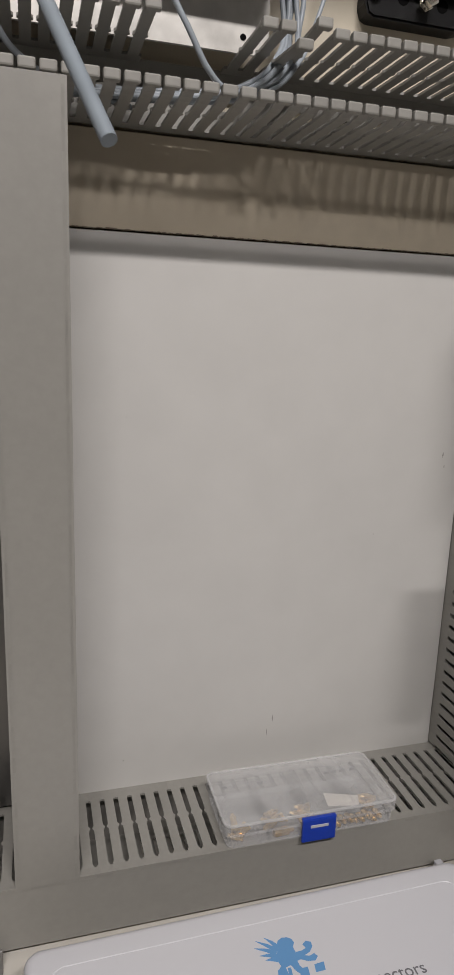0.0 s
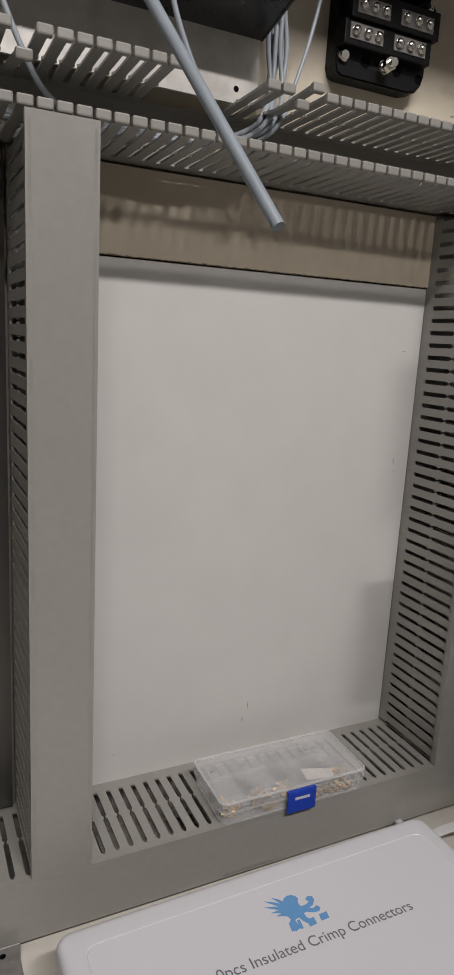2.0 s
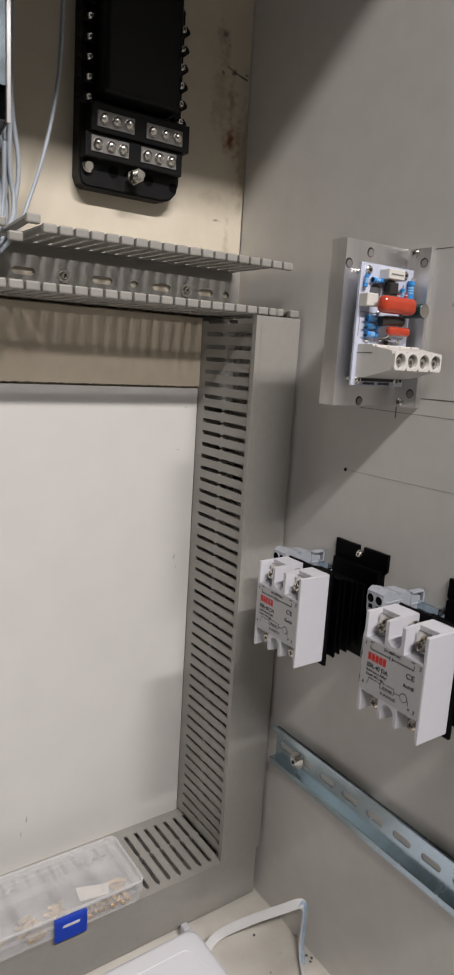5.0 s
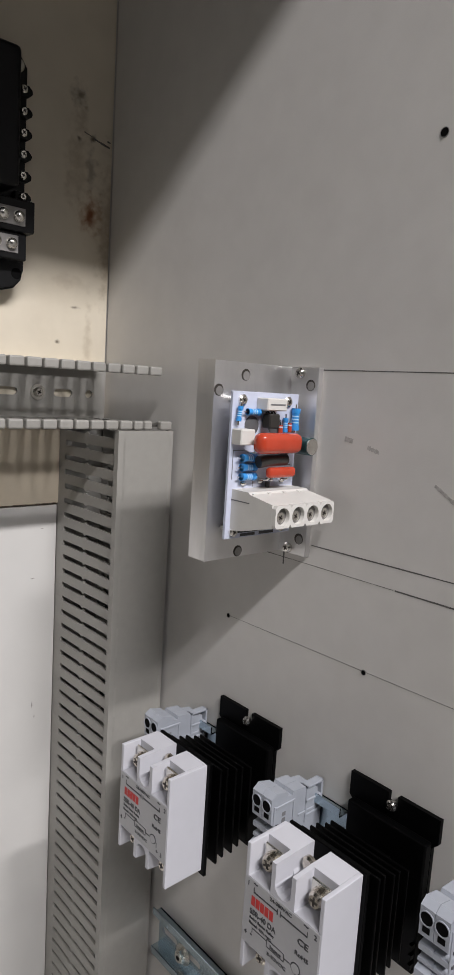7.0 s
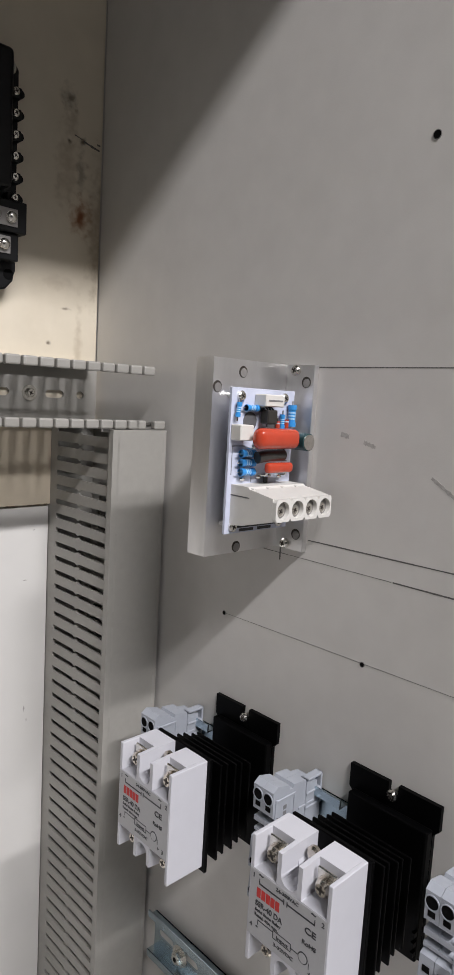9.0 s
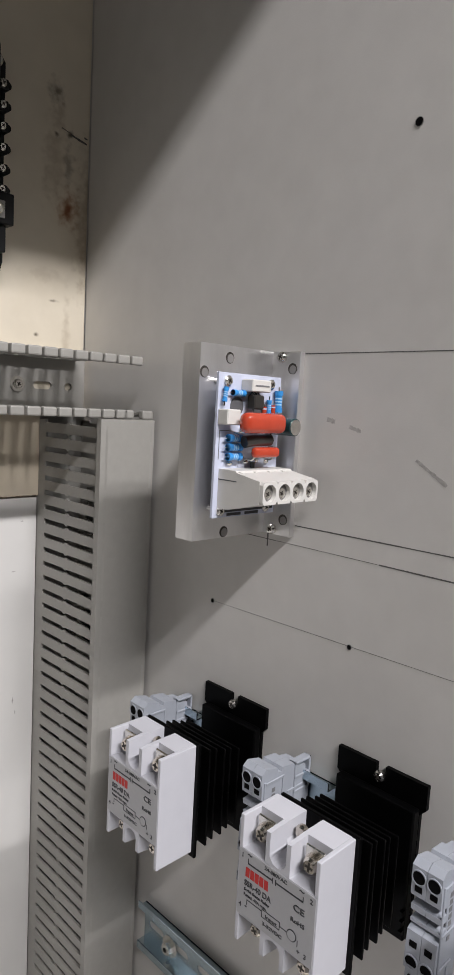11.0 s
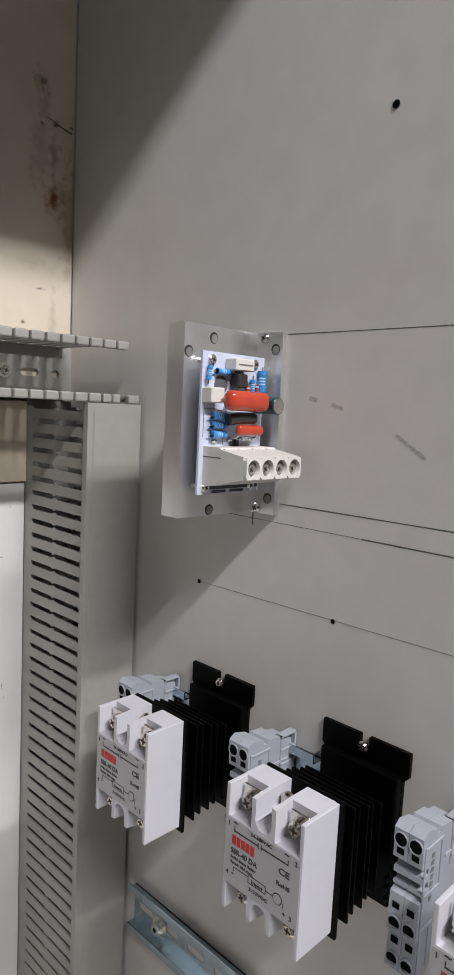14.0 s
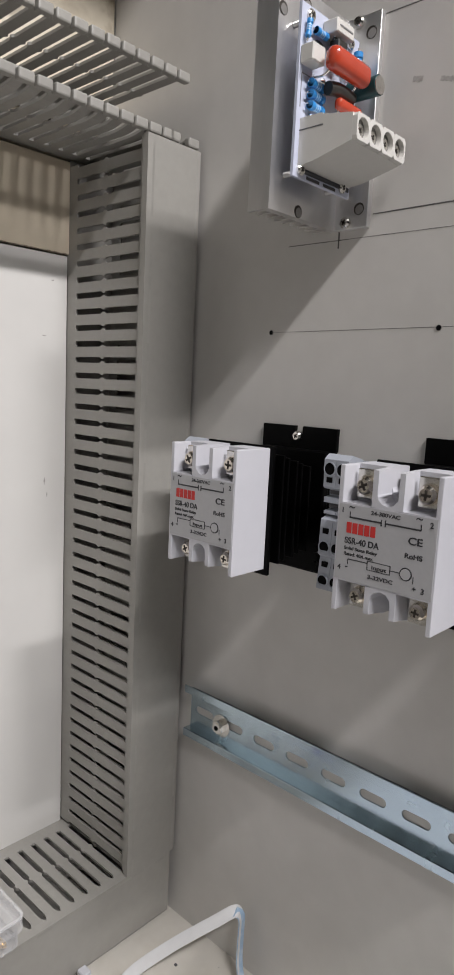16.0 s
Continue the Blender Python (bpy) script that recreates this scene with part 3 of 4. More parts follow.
            rod(bm, (back, y, z), (back - 0.9, y, z), 4.3 if z > 310 else 3.6, 20)
            screw_head(bm, (back - 0.9, y, z), (-1, 0, 0), 3.7 if z > 310 else 3.2, 3.0)
            sc = part("screw", bm, SCREW_WARM, r, smooth=True)
            bm = bmesh.new()
            cross_cut(bm, (back - 3.9, y, z), (-1, 0, 0), (0, math.cos(s * 0.5 + z), math.sin(s * 0.5 + z)), 2.0 if z > 310 else 1.6)
            part("cross_recess", bm, CUT_SHADE, sc)
    bm = bmesh.new()
    screw_head(bm, (306, y0, z1 - 5), (-1, 0, 0), 3.6, 2.6)
    part("mounting_screw", bm, SCREW_WARM, r, smooth=True)
    # printing
    xp = xf - 0.33

    def lift(z):
        return z + 0.6 + (z - 297) * 0.085

    def word(t, dy, z, size, width, mat=INK):
        lettering(t, size, width, (xp, y0 - dy, lift(z)), TO_LEFT, mat, lab)
    word("1", -20, 318.5, 3.0, 0)
    word("2", 18.2, 318.5, 3.0, 0)
    word("4", -20, 297.0, 3.0, 0)
    word("3", 16.8, 295.2, 3.0, 0)
    word("~", -16.4, 319.8, 4.5, 0)
    word("~", 12.6, 319.8, 4.5, 0)
    word("24-380VAC", -6.5, 319.4, 2.2, 12.5)
    word("SSR-40 DA", -17.5, 307.3, 3.6, 15.5)
    word("Solid State Relay", -17.5, 305.0, 1.9, 15)
    word("Rated: 40A max.", -17.5, 302.8, 1.9, 13.5)
    word("Input", -4.6, 299.7, 2.2, 6.5)
    word("3-32VDC", -6, 296.0, 2.2, 11)
    word("RoHS", 9.0, 306.6, 2.7, 7.2)
    word("CE", 10.0, 311.6, 4.0, 5.8)
    word("+", 13.2, 295.4, 3, 0)
    word("-", -16.5, 297.6, 4, 0)
    bm = bmesh.new()

    def bar(dy0, dy1, za, zb):
        box(bm, xp - 0.05, xf - 0.2, y0 - dy0, y0 - dy1, lift(za), lift(zb))
    bar(-16, -15.6, 316.8, 319.2)
    bar(-16, -2, 316.8, 317.4)
    bar(-2, -1.5, 315.9, 318.3)
    bar(-0.2, 0.3, 315.9, 318.3)
    bar(0.3, 15, 316.8, 317.4)
    bar(14.6, 15, 316.8, 319.2)
    bar(-15.5, -6.5, 301.3, 301.6)
    bar(-15.5, -15.2, 299.4, 301.6)
    bar(-6.4, 3.6, 302.2, 302.45)
    bar(-6.4, 3.6, 299.0, 299.25)
    bar(-6.6, -6.3, 299.0, 302.45)
    bar(3.4, 3.7, 299.0, 302.45)
    bar(3.7, 7.5, 300.6, 300.9)
    bar(13.2, 13.5, 298, 300.5)
    part("printed_line", bm, INK, lab)
    bm = bmesh.new()
    for i in range(5):
        d = -17 + i * 2.7
        box(bm, xp - 0.05, xf - 0.2, y0 - d, y0 - d - 2.2, lift(311.2), lift(315.2))
    part("red_mark", bm, RED_INK, lab, "red maker's mark")
    bm = bmesh.new()
    rod(bm, (xf - 0.2, y0 - 10.2, lift(300.8)), (xf - 0.4, y0 - 10.2, lift(300.8)), 2.6, 20)
    part("indicator_ring", bm, INK, lab)
    bm = bmesh.new()
    rod(bm, (xf - 0.2, y0 - 10.2, lift(300.8)), (xf - 0.6, y0 - 10.2, lift(300.8)), 2.1, 20)
    part("indicator_lens", bm, LABEL_GREY, lab)
    return r


def din_rail(name, label, y0, y1, zc, slots):
    """Top-hat rail on the side wall: 35 mm wide, 7.5 mm deep, slots every 25 mm."""
    d = thing(name, label, "mounting rail", "zinc mounting rails")
    bm = bmesh.new()
    holes = [(s - 8, s + 8, zc - 2.7, zc + 2.7) for s in slots]
    grid_plate(bm, y0, y1, zc - 13.5, zc + 13.5, holes, "x", 360, 361)
    # rounded slot ends
    for s in slots:
        for e in (-1, 1):
            for q in (-1, 1):
                y, z = s + e * 8, zc + q * 2.7
                prism(bm, [(y, z), (y - e * 2.0, z), (y - e * 0.7, z - q * 0.8), (y, z - q * 2.2)], "x", 360, 361)
    for s in (-1, 1):
        za, zb = sorted((zc + s * 12.5, zc + s * 13.5))
        box(bm, 353.6, 361, y0, y1, za, zb)
        za, zb = sorted((zc + s * 12.5, zc + s * 17.5))
        box(bm, 353.4, 354.4, y0, y1, za, zb, 0.2)
    part("profile", bm, ZINC, d)
    return d


def terminal_block(y0, y1, zc=312.0):
    """Pair of grey spring-clamp terminals on a short rail; y1 is the side towards the back wall."""
    t = thing("terminal_block", "pair of grey plastic spring-clamp terminals clipped on a short rail", "terminal block", "terminal blocks")
    w = (y1 - y0) / 2

    def fx(x):
        return 321 + (x - 307) * 0.864
    for k in range(2):
        ya, yb = y0 + k * w + 0.1, y0 + (k + 1) * w - 0.1
        bm = bmesh.new()
        # stepped side outline, x across and z up
        outline = [(351, zc - 12), (351, zc + 25), (347, zc + 26), (346.5, zc + 31), (336, zc + 32.5), (335.6, zc + 34.5), (325, zc + 35.5), (324, zc + 33.6), (321, zc + 34), (320.4, zc + 36.4), (311, zc + 38.4), (307, zc + 36), (307.5, zc + 23), (309, zc + 22),
                   (314, zc + 21.5), (314, zc + 18.5), (309, zc + 18), (309, zc + 15.5), (315, zc + 15), (315, zc + 12), (309.5, zc + 11.5), (309.5, zc + 10), (313, zc + 9.5), (307.5, zc + 7.5),
                   (306.5, zc - 9), (309, zc - 10.5), (307, zc - 26), (317, zc - 29), (330, zc - 22)]
        outline = [(fx(x), z - 10.5) for x, z in outline]
        prism(bm, outline, "y", ya, yb)
        body = part("terminal", bm, TERMINAL_GREY, t)
        ym = (ya + yb) / 2
        for x, z, r, dx, dz in [(fx(x), z - 10.5, r, dx, dz) for x, z, r, dx, dz in ((307.2, zc + 31.6, 2.85, -1, 0.05), (306.8, zc - 5.4, 2.7, -1, -0.05), (307.4, zc - 21.8, 2.6, -1, -0.1))]:
            d = Vector((dx, 0, dz)).normalized()
            c = Vector((x, ym, z))
            bm = bmesh.new()
            rod(bm, c - d * 3, c + d * 0.25, r, 18)
            # Port depth is only a black plug, coloured as its inner shade.
            port = part("wire_port", bm, HOLE_SHADE, body)
            bm = bmesh.new()
            n_ = 18
            for k in range(n_):
                t0, t1 = 2 * math.pi * k / n_, 2 * math.pi * (k + 1) / n_
                q = [(ym + e * math.cos(t), z + e * math.sin(t)) for t, e in ((t0, r + 0.4), (t1, r + 0.4), (t1, r - 0.05), (t0, r - 0.05))]
                prism(bm, q, "x", x - 0.6, x + 0.6)
            part("port_rim", bm, TERMINAL_GREY, port)
        for x, z in [(fx(x), z - 10.5) for x, z in ((307.7, zc + 26.4), (307.4, zc + 2.2), (308.6, zc - 14))]:
            bm = bmesh.new()
            box(bm, x - 0.55, x + 3, ym - 1.6, ym + 1.6, z - 1.3, z + 1.3)
            part("release_slot", bm, HOLE_SHADE, body)
    bm = bmesh.new()
    for z in (zc + 16, zc + 9.5):
        box(bm, 327, 330, y0 + 0.4, y1 - 0.4, z - 7.4, z - 5.6)
    part("marker_groove", bm, GLAND, t)
    # moulded ribs on the end face
    for x0, x1, za, zb in ((317, 318.4, -30, 32), (318.4, 333, 30, 31.4), (333, 334.4, 10, 31.4), (318.4, 334, 9, 10.4), (318.4, 330, -6, -4.6), (326, 327.4, -24, -5), (338, 352, 20, 21.4)):
        bm = bmesh.new()
        box(bm, fx(x0 - 8), fx(x1 - 8), y0 - 0.55, y0 + 0.2, zc + za - 10.5, zc + zb - 10.5, 0.2)
        part("side_rib", bm, TERMINAL_GREY, t)
    bm = bmesh.new()
    for i in range(7):
        box(bm, 329, 331.4, y0 - 0.05, y0 + 0.15, zc - 5 + i * 3.2, zc - 2.8 + i * 3.2)
    part("moulded_marks", bm, GLAND_LIGHT, t)
    # open end frame near the wall
    bm = bmesh.new()
    for z0, z1, x0, x1 in ((zc + 10, zc + 30, 346, 347.4), (zc + 14, zc + 30, 357.6, 359), (zc + 28.6, zc + 30, 346, 359), (zc + 21, zc + 22.4, 346, 359), (zc + 13, zc + 14.4, 346, 359)):
        box(bm, x0, x1, y0 - 0.6, y0 + 4, z0 - 6, z1 - 6, 0.3)
    part("end_bracket", bm, TERMINAL_GREY, t)
    return t


SINK_Y = (284.0, 184.0, 84.0)
sink = heat_sink(SINK_Y[0])
rel = relay(SINK_Y[0] + 4)
for y in SINK_Y[1:]:
    copy_thing(sink, Matrix.Translation((0, (y - SINK_Y[0]) * MM, 0)))
    copy_thing(rel, Matrix.Translation((0, (y - SINK_Y[0]) * MM, 0)))
block = terminal_block(321, 334.5)
copy_thing(block, Matrix.Translation((0, -0.0945, 0)))
copy_thing(block, Matrix.Translation((0, -0.1905, 0)))
for y in (0, -100, -200):
    din_rail("short_rail", "short bluish zinc-plated mounting rail behind a terminal block", 310 + y, 345 + y, 312, ())
rail = din_rail("mounting_rail", "bluish zinc-plated slotted mounting rail on the side wall", -40, 359, 157.5,
                [346.5 - 25 * i for i in range(16)])
bm = bmesh.new()
rod(bm, (360, 331, 155), (359.2, 331, 155), 7.2, 24)
part("washer", bm, SCREW, rail)
bm = bmesh.new()
rod(bm, (359.2, 331, 155), (355.5, 331, 155), 4.3, 6)
rod(bm, (355.5, 331, 155), (354.8, 331, 155), 3.2, 14)
bolt = part("bolt", bm, SCREW, rail)
bm = bmesh.new()
rod(bm, (354.85, 331, 155), (354.6, 331, 155), 1.7, 6)
part("socket", bm, HOLE_SHADE, bolt)

# ---- control board on its finned bracket ----
ctl = thing("power_controller", "white circuit board on a finned aluminium bracket on the wall", "circuit board")
bm = bmesh.new()
prism(bm, [(305, 269), (361, 269), (361, 273), (307.6, 273), (307.6, 281.5), (305, 281.5)], "z", 449, 547)
plate = part("bracket_plate", bm, ALU, ctl, "brushed aluminium heat sink plate")
for i in range(8):
    bm = bmesh.new()
    x = 312 + i * 6.2
    box(bm, x, x + 1.6, 273, 281.5, 449, 547)
    part("fin", bm, ALU, plate)
bm = bmesh.new()
box(bm, 357.5, 361, 250, 269.2, 449, 547, 0.3)
part("flange", bm, ALU, ctl)
for z in (452, 544):
    screw(ctl, (357.5, 262, z), (-1, 0, 0), 2.8, 2.4)
for a, b in [((357.6, 255, z), (-1, 0, 0)) for z in (458, 538)] + [((x, 269.2, z), (0, -1, 0)) for x, z in ((325, 541), (327, 452), (308, 533))]:
    a, b = Vector(a), Vector(b)
    # Dark disc under an offset lighter one: the hole's inner shade as a crescent.
    bm = bmesh.new()
    rod(bm, a, a + b * 0.35, 2.9, 20)
    hole = part("drilled_hole", bm, CUT_SHADE, plate)
    bm = bmesh.new()
    c = a + Vector((0.35 if b.x == 0 else 0, 0 if b.x == 0 else -0.35, -0.4))
    rod(bm, c, c + b * 0.45, 2.25, 18)
    part("hole_bottom", bm, DULL_METAL, hole)
bm = bmesh.new()
box(bm, 308, 353, 258.5, 260.1, 462, 533, 0.1)
pcb = part("board", bm, PCB_WHITE, ctl, "white circuit board")
for x, z in ((314, 529), (345, 529), (313, 465.5), (346, 465.5)):
    screw(pcb, (x, 258.5, z), (0, -1, 0), 2.6, 1.6)
    bm = bmesh.new()
    rod(bm, (x + 2, 260, z), (x + 2, 269.2, z), 1.3, 12)
    part("spacer", bm, ALU, ctl)
# Openings are flat dark discs in place of shaded cuts.
bm = bmesh.new()
for x in (321, 337):
    rod(bm, (x, 258.52, 517), (x, 258.2, 517), 4.6, 22)
part("round_opening", bm, GLAND, ctl)


def capacitor(x0, x1, y, z, r, mat, name):
    bm = bmesh.new()
    box(bm, x0, x1, y - r * 0.8, y + r * 0.8, z - r, z + r, r * 0.72, 4)
    return part(name, bm, mat, ctl, smooth=True)


capacitor(313, 342, 246, 509.5, 5.0, RED_COMP, "film_capacitor")
capacitor(324.5, 343, 249, 495, 2.6, RED_COMP, "small_capacitor")
bm = bmesh.new()
rod(bm, (347, 258, 508), (347, 242, 508), 4.4, 24)
lytic = part("electrolytic_capacitor", bm, TEAL_SLEEVE, ctl, smooth=True)
bm = bmesh.new()
rod(bm, (347, 242.1, 508), (347, 241.6, 508), 4.0, 24)
part("metal_top", bm, SCREW, lytic)
bm = bmesh.new()
sweep(bm, [(320, 251, 500), (327, 250, 501), (338, 251, 501)], 3.0, 12, 4)
part("choke", bm, BROWN_COMP, ctl, smooth=True)


def resistor(a, b, r=1.9):
    a, b = Vector(a), Vector(b)
    bm = bmesh.new()
    d = (b - a)
    rod(bm, a, b, r * 0.82, 12)
    rod(bm, a, a + d * 0.22, r, 12)
    rod(bm, b - d * 0.22, b, r, 12)
    ob = part("resistor", bm, BLUE_COMP, ctl, smooth=True)
    bm = bmesh.new()
    for t in (0.36, 0.5, 0.64):
        rod(bm, a + d * (t - 0.03), a + d * (t + 0.03), r * 0.88, 12)
    part("colour_band", bm, BAND_MARK, ob)
    bm = bmesh.new()
    rod(bm, a - d.normalized() * 2, a, 0.4, 8)
    rod(bm, b, b + d.normalized() * 2, 0.4, 8)
    part("lead", bm, SCREW, ob)


for z in (492.5, 497, 501.5):
    resistor((314, 256, z), (323, 256, z), 2.0)
resistor((310.5, 256.5, 519), (311.5, 256.5, 526), 1.4)
resistor((316, 256.5, 523.5), (324, 256.5, 523.5), 1.7)
resistor((349, 256, 515), (349, 256, 526), 2.3)
resistor((342.5, 256.5, 514), (342.5, 256.5, 521), 1.4)
for x0, x1, z0, z1, d, n_ in ((323.5, 337, 524.5, 530.5, 8, "header"), (308.5, 317.5, 508, 515.5, 7, "connector")):
    bm = bmesh.new()
    box(bm, x0, x1, 258.6 - d, 258.6, z0, z1, 0.5)
    part(n_, bm, CREAM, ctl)
bm = bmesh.new()
box(bm, 326, 333, 251, 256.5, 516, 523, 0.6)
for dx in (-2, 0, 2):
    rod(bm, (329.5 + dx, 253, 523), (329.5 + dx, 256.5, 526), 0.4, 6)
part("triac", bm, BROWN_COMP, ctl)
def small_diode(x, z0, z1, mat):
    bm = bmesh.new()
    rod(bm, (x, 256.8, z0), (x, 256.8, z1), 1.2, 12)
    d = part("diode", bm, mat, ctl, smooth=True)
    bm = bmesh.new()
    rod(bm, (x, 256.8, z1 - 1.4), (x, 256.8, z1 - 0.7), 1.28, 12)
    part("band", bm, PCB_WHITE, d)
    bm = bmesh.new()
    sweep(bm, [(x, 258.4, z0 - 2), (x, 256.9, z0 - 1.4), (x, 256.8, z0)], 0.35, 6, 3)
    sweep(bm, [(x, 256.8, z1), (x, 256.9, z1 + 1.4), (x, 258.4, z1 + 2)], 0.35, 6, 3)
    part("lead", bm, SCREW, d)


small_diode(346, 514, 518.5, RED_COMP)
small_diode(339.5, 513.5, 517.5, RED_COMP)
small_diode(333, 486.5, 491, BROWN_COMP)
# bent legs of the capacitors and the transistor
for pts in ([(317, 258.4, 505), (317, 252, 504.4), (318, 248, 507)], [(338, 258.4, 503.5), (338, 252, 503), (337.5, 248, 506)], [(327, 258.4, 491.5), (327, 252, 491), (327.5, 250, 493)], [(341, 258.4, 491.5), (341, 252, 491), (340.5, 250, 493)],
            [(327.5, 256, 523), (327.3, 254, 526), (327, 258.4, 528)], [(331.5, 256, 523), (331.6, 254, 526), (332, 258.4, 528)]):
    bm = bmesh.new()
    sweep(bm, pts, 0.45, 8, 4)
    part("lead", bm, SCREW, ctl, smooth=True)
bm = bmesh.new()
box(bm, 325.4, 335.4, 250.4, 250.7, 527.2, 527.9)
part("header_print", bm, GLAND_LIGHT, ctl)
for x0, x1, z0, z1 in ((310, 316.5, 504.8, 505.2), (310, 310.4, 491, 505), (324, 324.4, 486.9, 491), (344, 350.5, 512.2, 512.6), (346, 350, 497, 497.5), (346, 350, 494.5, 495)):
    bm = bmesh.new()
    box(bm, x0, x1, 258.35, 258.6, z0, z1)
    part("board_print", bm, GREY_INK, pcb)
# four-way connector block
bm = bmesh.new()
prism(bm, [(258.6, 466.5), (258.6, 486.5), (247, 486.5), (246, 485.6), (231, 483.2), (231, 472.3), (250, 467.5)], "x", 311, 351.5)
conn = part("connector_block", bm, CREAM, ctl)
bm = bmesh.new()
box(bm, 310.85, 311.2, 246, 258.5, 481.2, 481.7)
part("seam", bm, GLAND, conn)
for i in range(4):
    bm = bmesh.new()
    x = 313.2 + i * 10.2
    box(bm, x - 0.9, x + 0.9, 244.6, 246.6, 485.3, 486.1, 0.2)
    part("ridge_notch", bm, CREAM, conn)
for i in range(4):
    x = 316.1 + i * 10.1
    bm = bmesh.new()
    n_ = 24
    # square face pierced by a round port
    for k in range(n_):
        t0, t1 = 2 * math.pi * (k + 0.5) / n_, 2 * math.pi * (k + 1.5) / n_
        q = []
        for t, e in ((t0, 0), (t1, 0), (t1, 1), (t0, 1)):
            c_, s_ = math.cos(t), math.sin(t)
            far = min(5.04 / max(abs(c_), 1e-6), 5.3 / max(abs(s_), 1e-6))
            r_ = 4.15 if e else far
            q.append((x + r_ * c_, 477.75 + r_ * s_))
        prism(bm, q, "y", 228.6, 231.2)
    part("port_rim", bm, CREAM, conn)
    bm = bmesh.new()
    rod(bm, (x, 231.3, 477.8), (x, 230.9, 477.8), 4.25, 20)
    port = part("port", bm, DULL_METAL, conn)
    bm = bmesh.new()
    rod(bm, (x, 230.95, 477.2), (x, 230.3, 477.2), 2.5, 14)
    part("clamp_screw", bm, SCREW, port)
    bm = bmesh.new()
    cross_cut(bm, (x, 230.3, 477.2), (0, -1, 0), (0.5, 0, 0.8), 1.2)
    part("screw_slot", bm, CUT_SHADE, port)
for x, z in ((317.5, 489), (329, 489.5), (336, 490), (344, 489.5), (341, 494), (325, 506)):
    bm = bmesh.new()
    ball(bm, (x, 257.9, z), 1.5, (1.2, 0.8, 0.8), 10)
    part("solder_joint", bm, SCREW, pcb, smooth=True)
bm = bmesh.new()
box(bm, 311.0, 351.5, 257.8, 258.9, 464.6, 466.4)
box(bm, 318, 328, 258.3, 258.9, 462.6, 464.0)
box(bm, 331, 341, 258.3, 258.9, 462.6, 464.0)
part("printing", bm, INK, pcb)

# ---- marks on the side wall ----


def wall_mark(name, y0, z0, y1, z1, w, mat, label):
    bm = bmesh.new()
    d = Vector((0, y1 - y0, z1 - z0))
    s = Vector((0, -d.z, d.y)).normalized() * w / 2
    vs = []
    n_ = 14
    for i in range(n_ + 1):
        p = Vector((0, y0, z0)) + d * i / n_
        k = 0.55 + 0.45 * random.random()
        vs.append((bm.verts.new(p + s * k + Vector((360.9, 0, 0))), bm.verts.new(p - s * k + Vector((360.9, 0, 0)))))
    for (a, b), (c, e) in zip(vs, vs[1:]):
        bm.faces.new((a, b, e, c))
    f = bm.faces[:]
    bmesh.ops.extrude_face_region(bm, geom=f)
    for v in bm.verts[:len(vs) * 2]:
        v.co.x = 361.05
    return single(name, bm, mat, label, "mark")


wall_mark("pencil_line", 250, 546, 40, 546.5, 0.6, PENCIL, "dark pencil line drawn level on the grey wall")
wall_mark("pencil_line", 249, 455.5, 40, 457, 0.7, PENCIL, "dark pencil line drawn level on the grey wall")
wall_mark("pencil_line", 300, 445, 262, 445, 0.5, PENCIL, "dark pencil line drawn level on the grey wall")
wall_mark("pencil_line", 261, 445, 197, 445, 0.3, PENCIL, "faint worn pencil line drawn level on the grey wall")
wall_mark("pencil_line", 196, 445, 40, 445, 0.8, PENCIL, "dark pencil line drawn level on the grey wall")
wall_mark("pencil_line", 309, 399.5, 40, 402, 0.22, PENCIL, "thin pencil line joining drilled holes")
wall_mark("pencil_tick", 268, 449, 268, 441, 1.1, PENCIL, "short upright pencil tick under the bracket")
for y0, z0, y1, z1, w in ((233, 513, 228, 512, 3), (219, 510, 212, 508, 2.5), (181, 497, 165, 487, 2.2)):
    wall_mark("smudge", y0, z0, y1, z1, w, SMUDGE, "faint grey smudge rubbed on the wall")


def drill_hole(y, z, r):
    bm = bmesh.new()
    # Not cut through: a black disc stands for the hole's dark inside.
    rod(bm, (360.7, y, z), (361.05, y, z), r, 20)
    ob = single("drill_hole", bm, HOLE_SHADE, "small black disc painted as a hole drilled in the grey wall", "hole", smooth=False)
    bm = bmesh.new()
    n_ = 18
    for k in range(n_):
        t0, t1 = 2 * math.pi * k / n_, 2 * math.pi * (k + 1) / n_
        prism(bm, [(y + q * math.cos(t), z + q * math.sin(t)) for t, q in ((t0, r * 1.15), (t1, r * 1.15), (t1, r), (t0, r))], "x", 360.6, 361.05)
    part("burr", bm, DULL_METAL, ob)


for y, z, r in ((309, 399.5, 1.25), (209, 400, 1.25), (109, 400.5, 1.25), (194, 646.5, 1.9)):
    drill_hole(y, z, r)

# ---- back wall: power supply, fuse block ----
bm = bmesh.new()
box(bm, -236, 140, 426, 428, 547, 900)
single("mounting_plate", bm, ALU_SHEET, "scuffed bare aluminium mounting plate behind the power supply", "plate", kind="structure")
bm = bmesh.new()
box(bm, -236, -19.2, 444, 447, 52, 504)
single("steel_plate", bm, STEEL, "dark brushed stainless steel plate beside the wire duct", "plate", kind="structure")
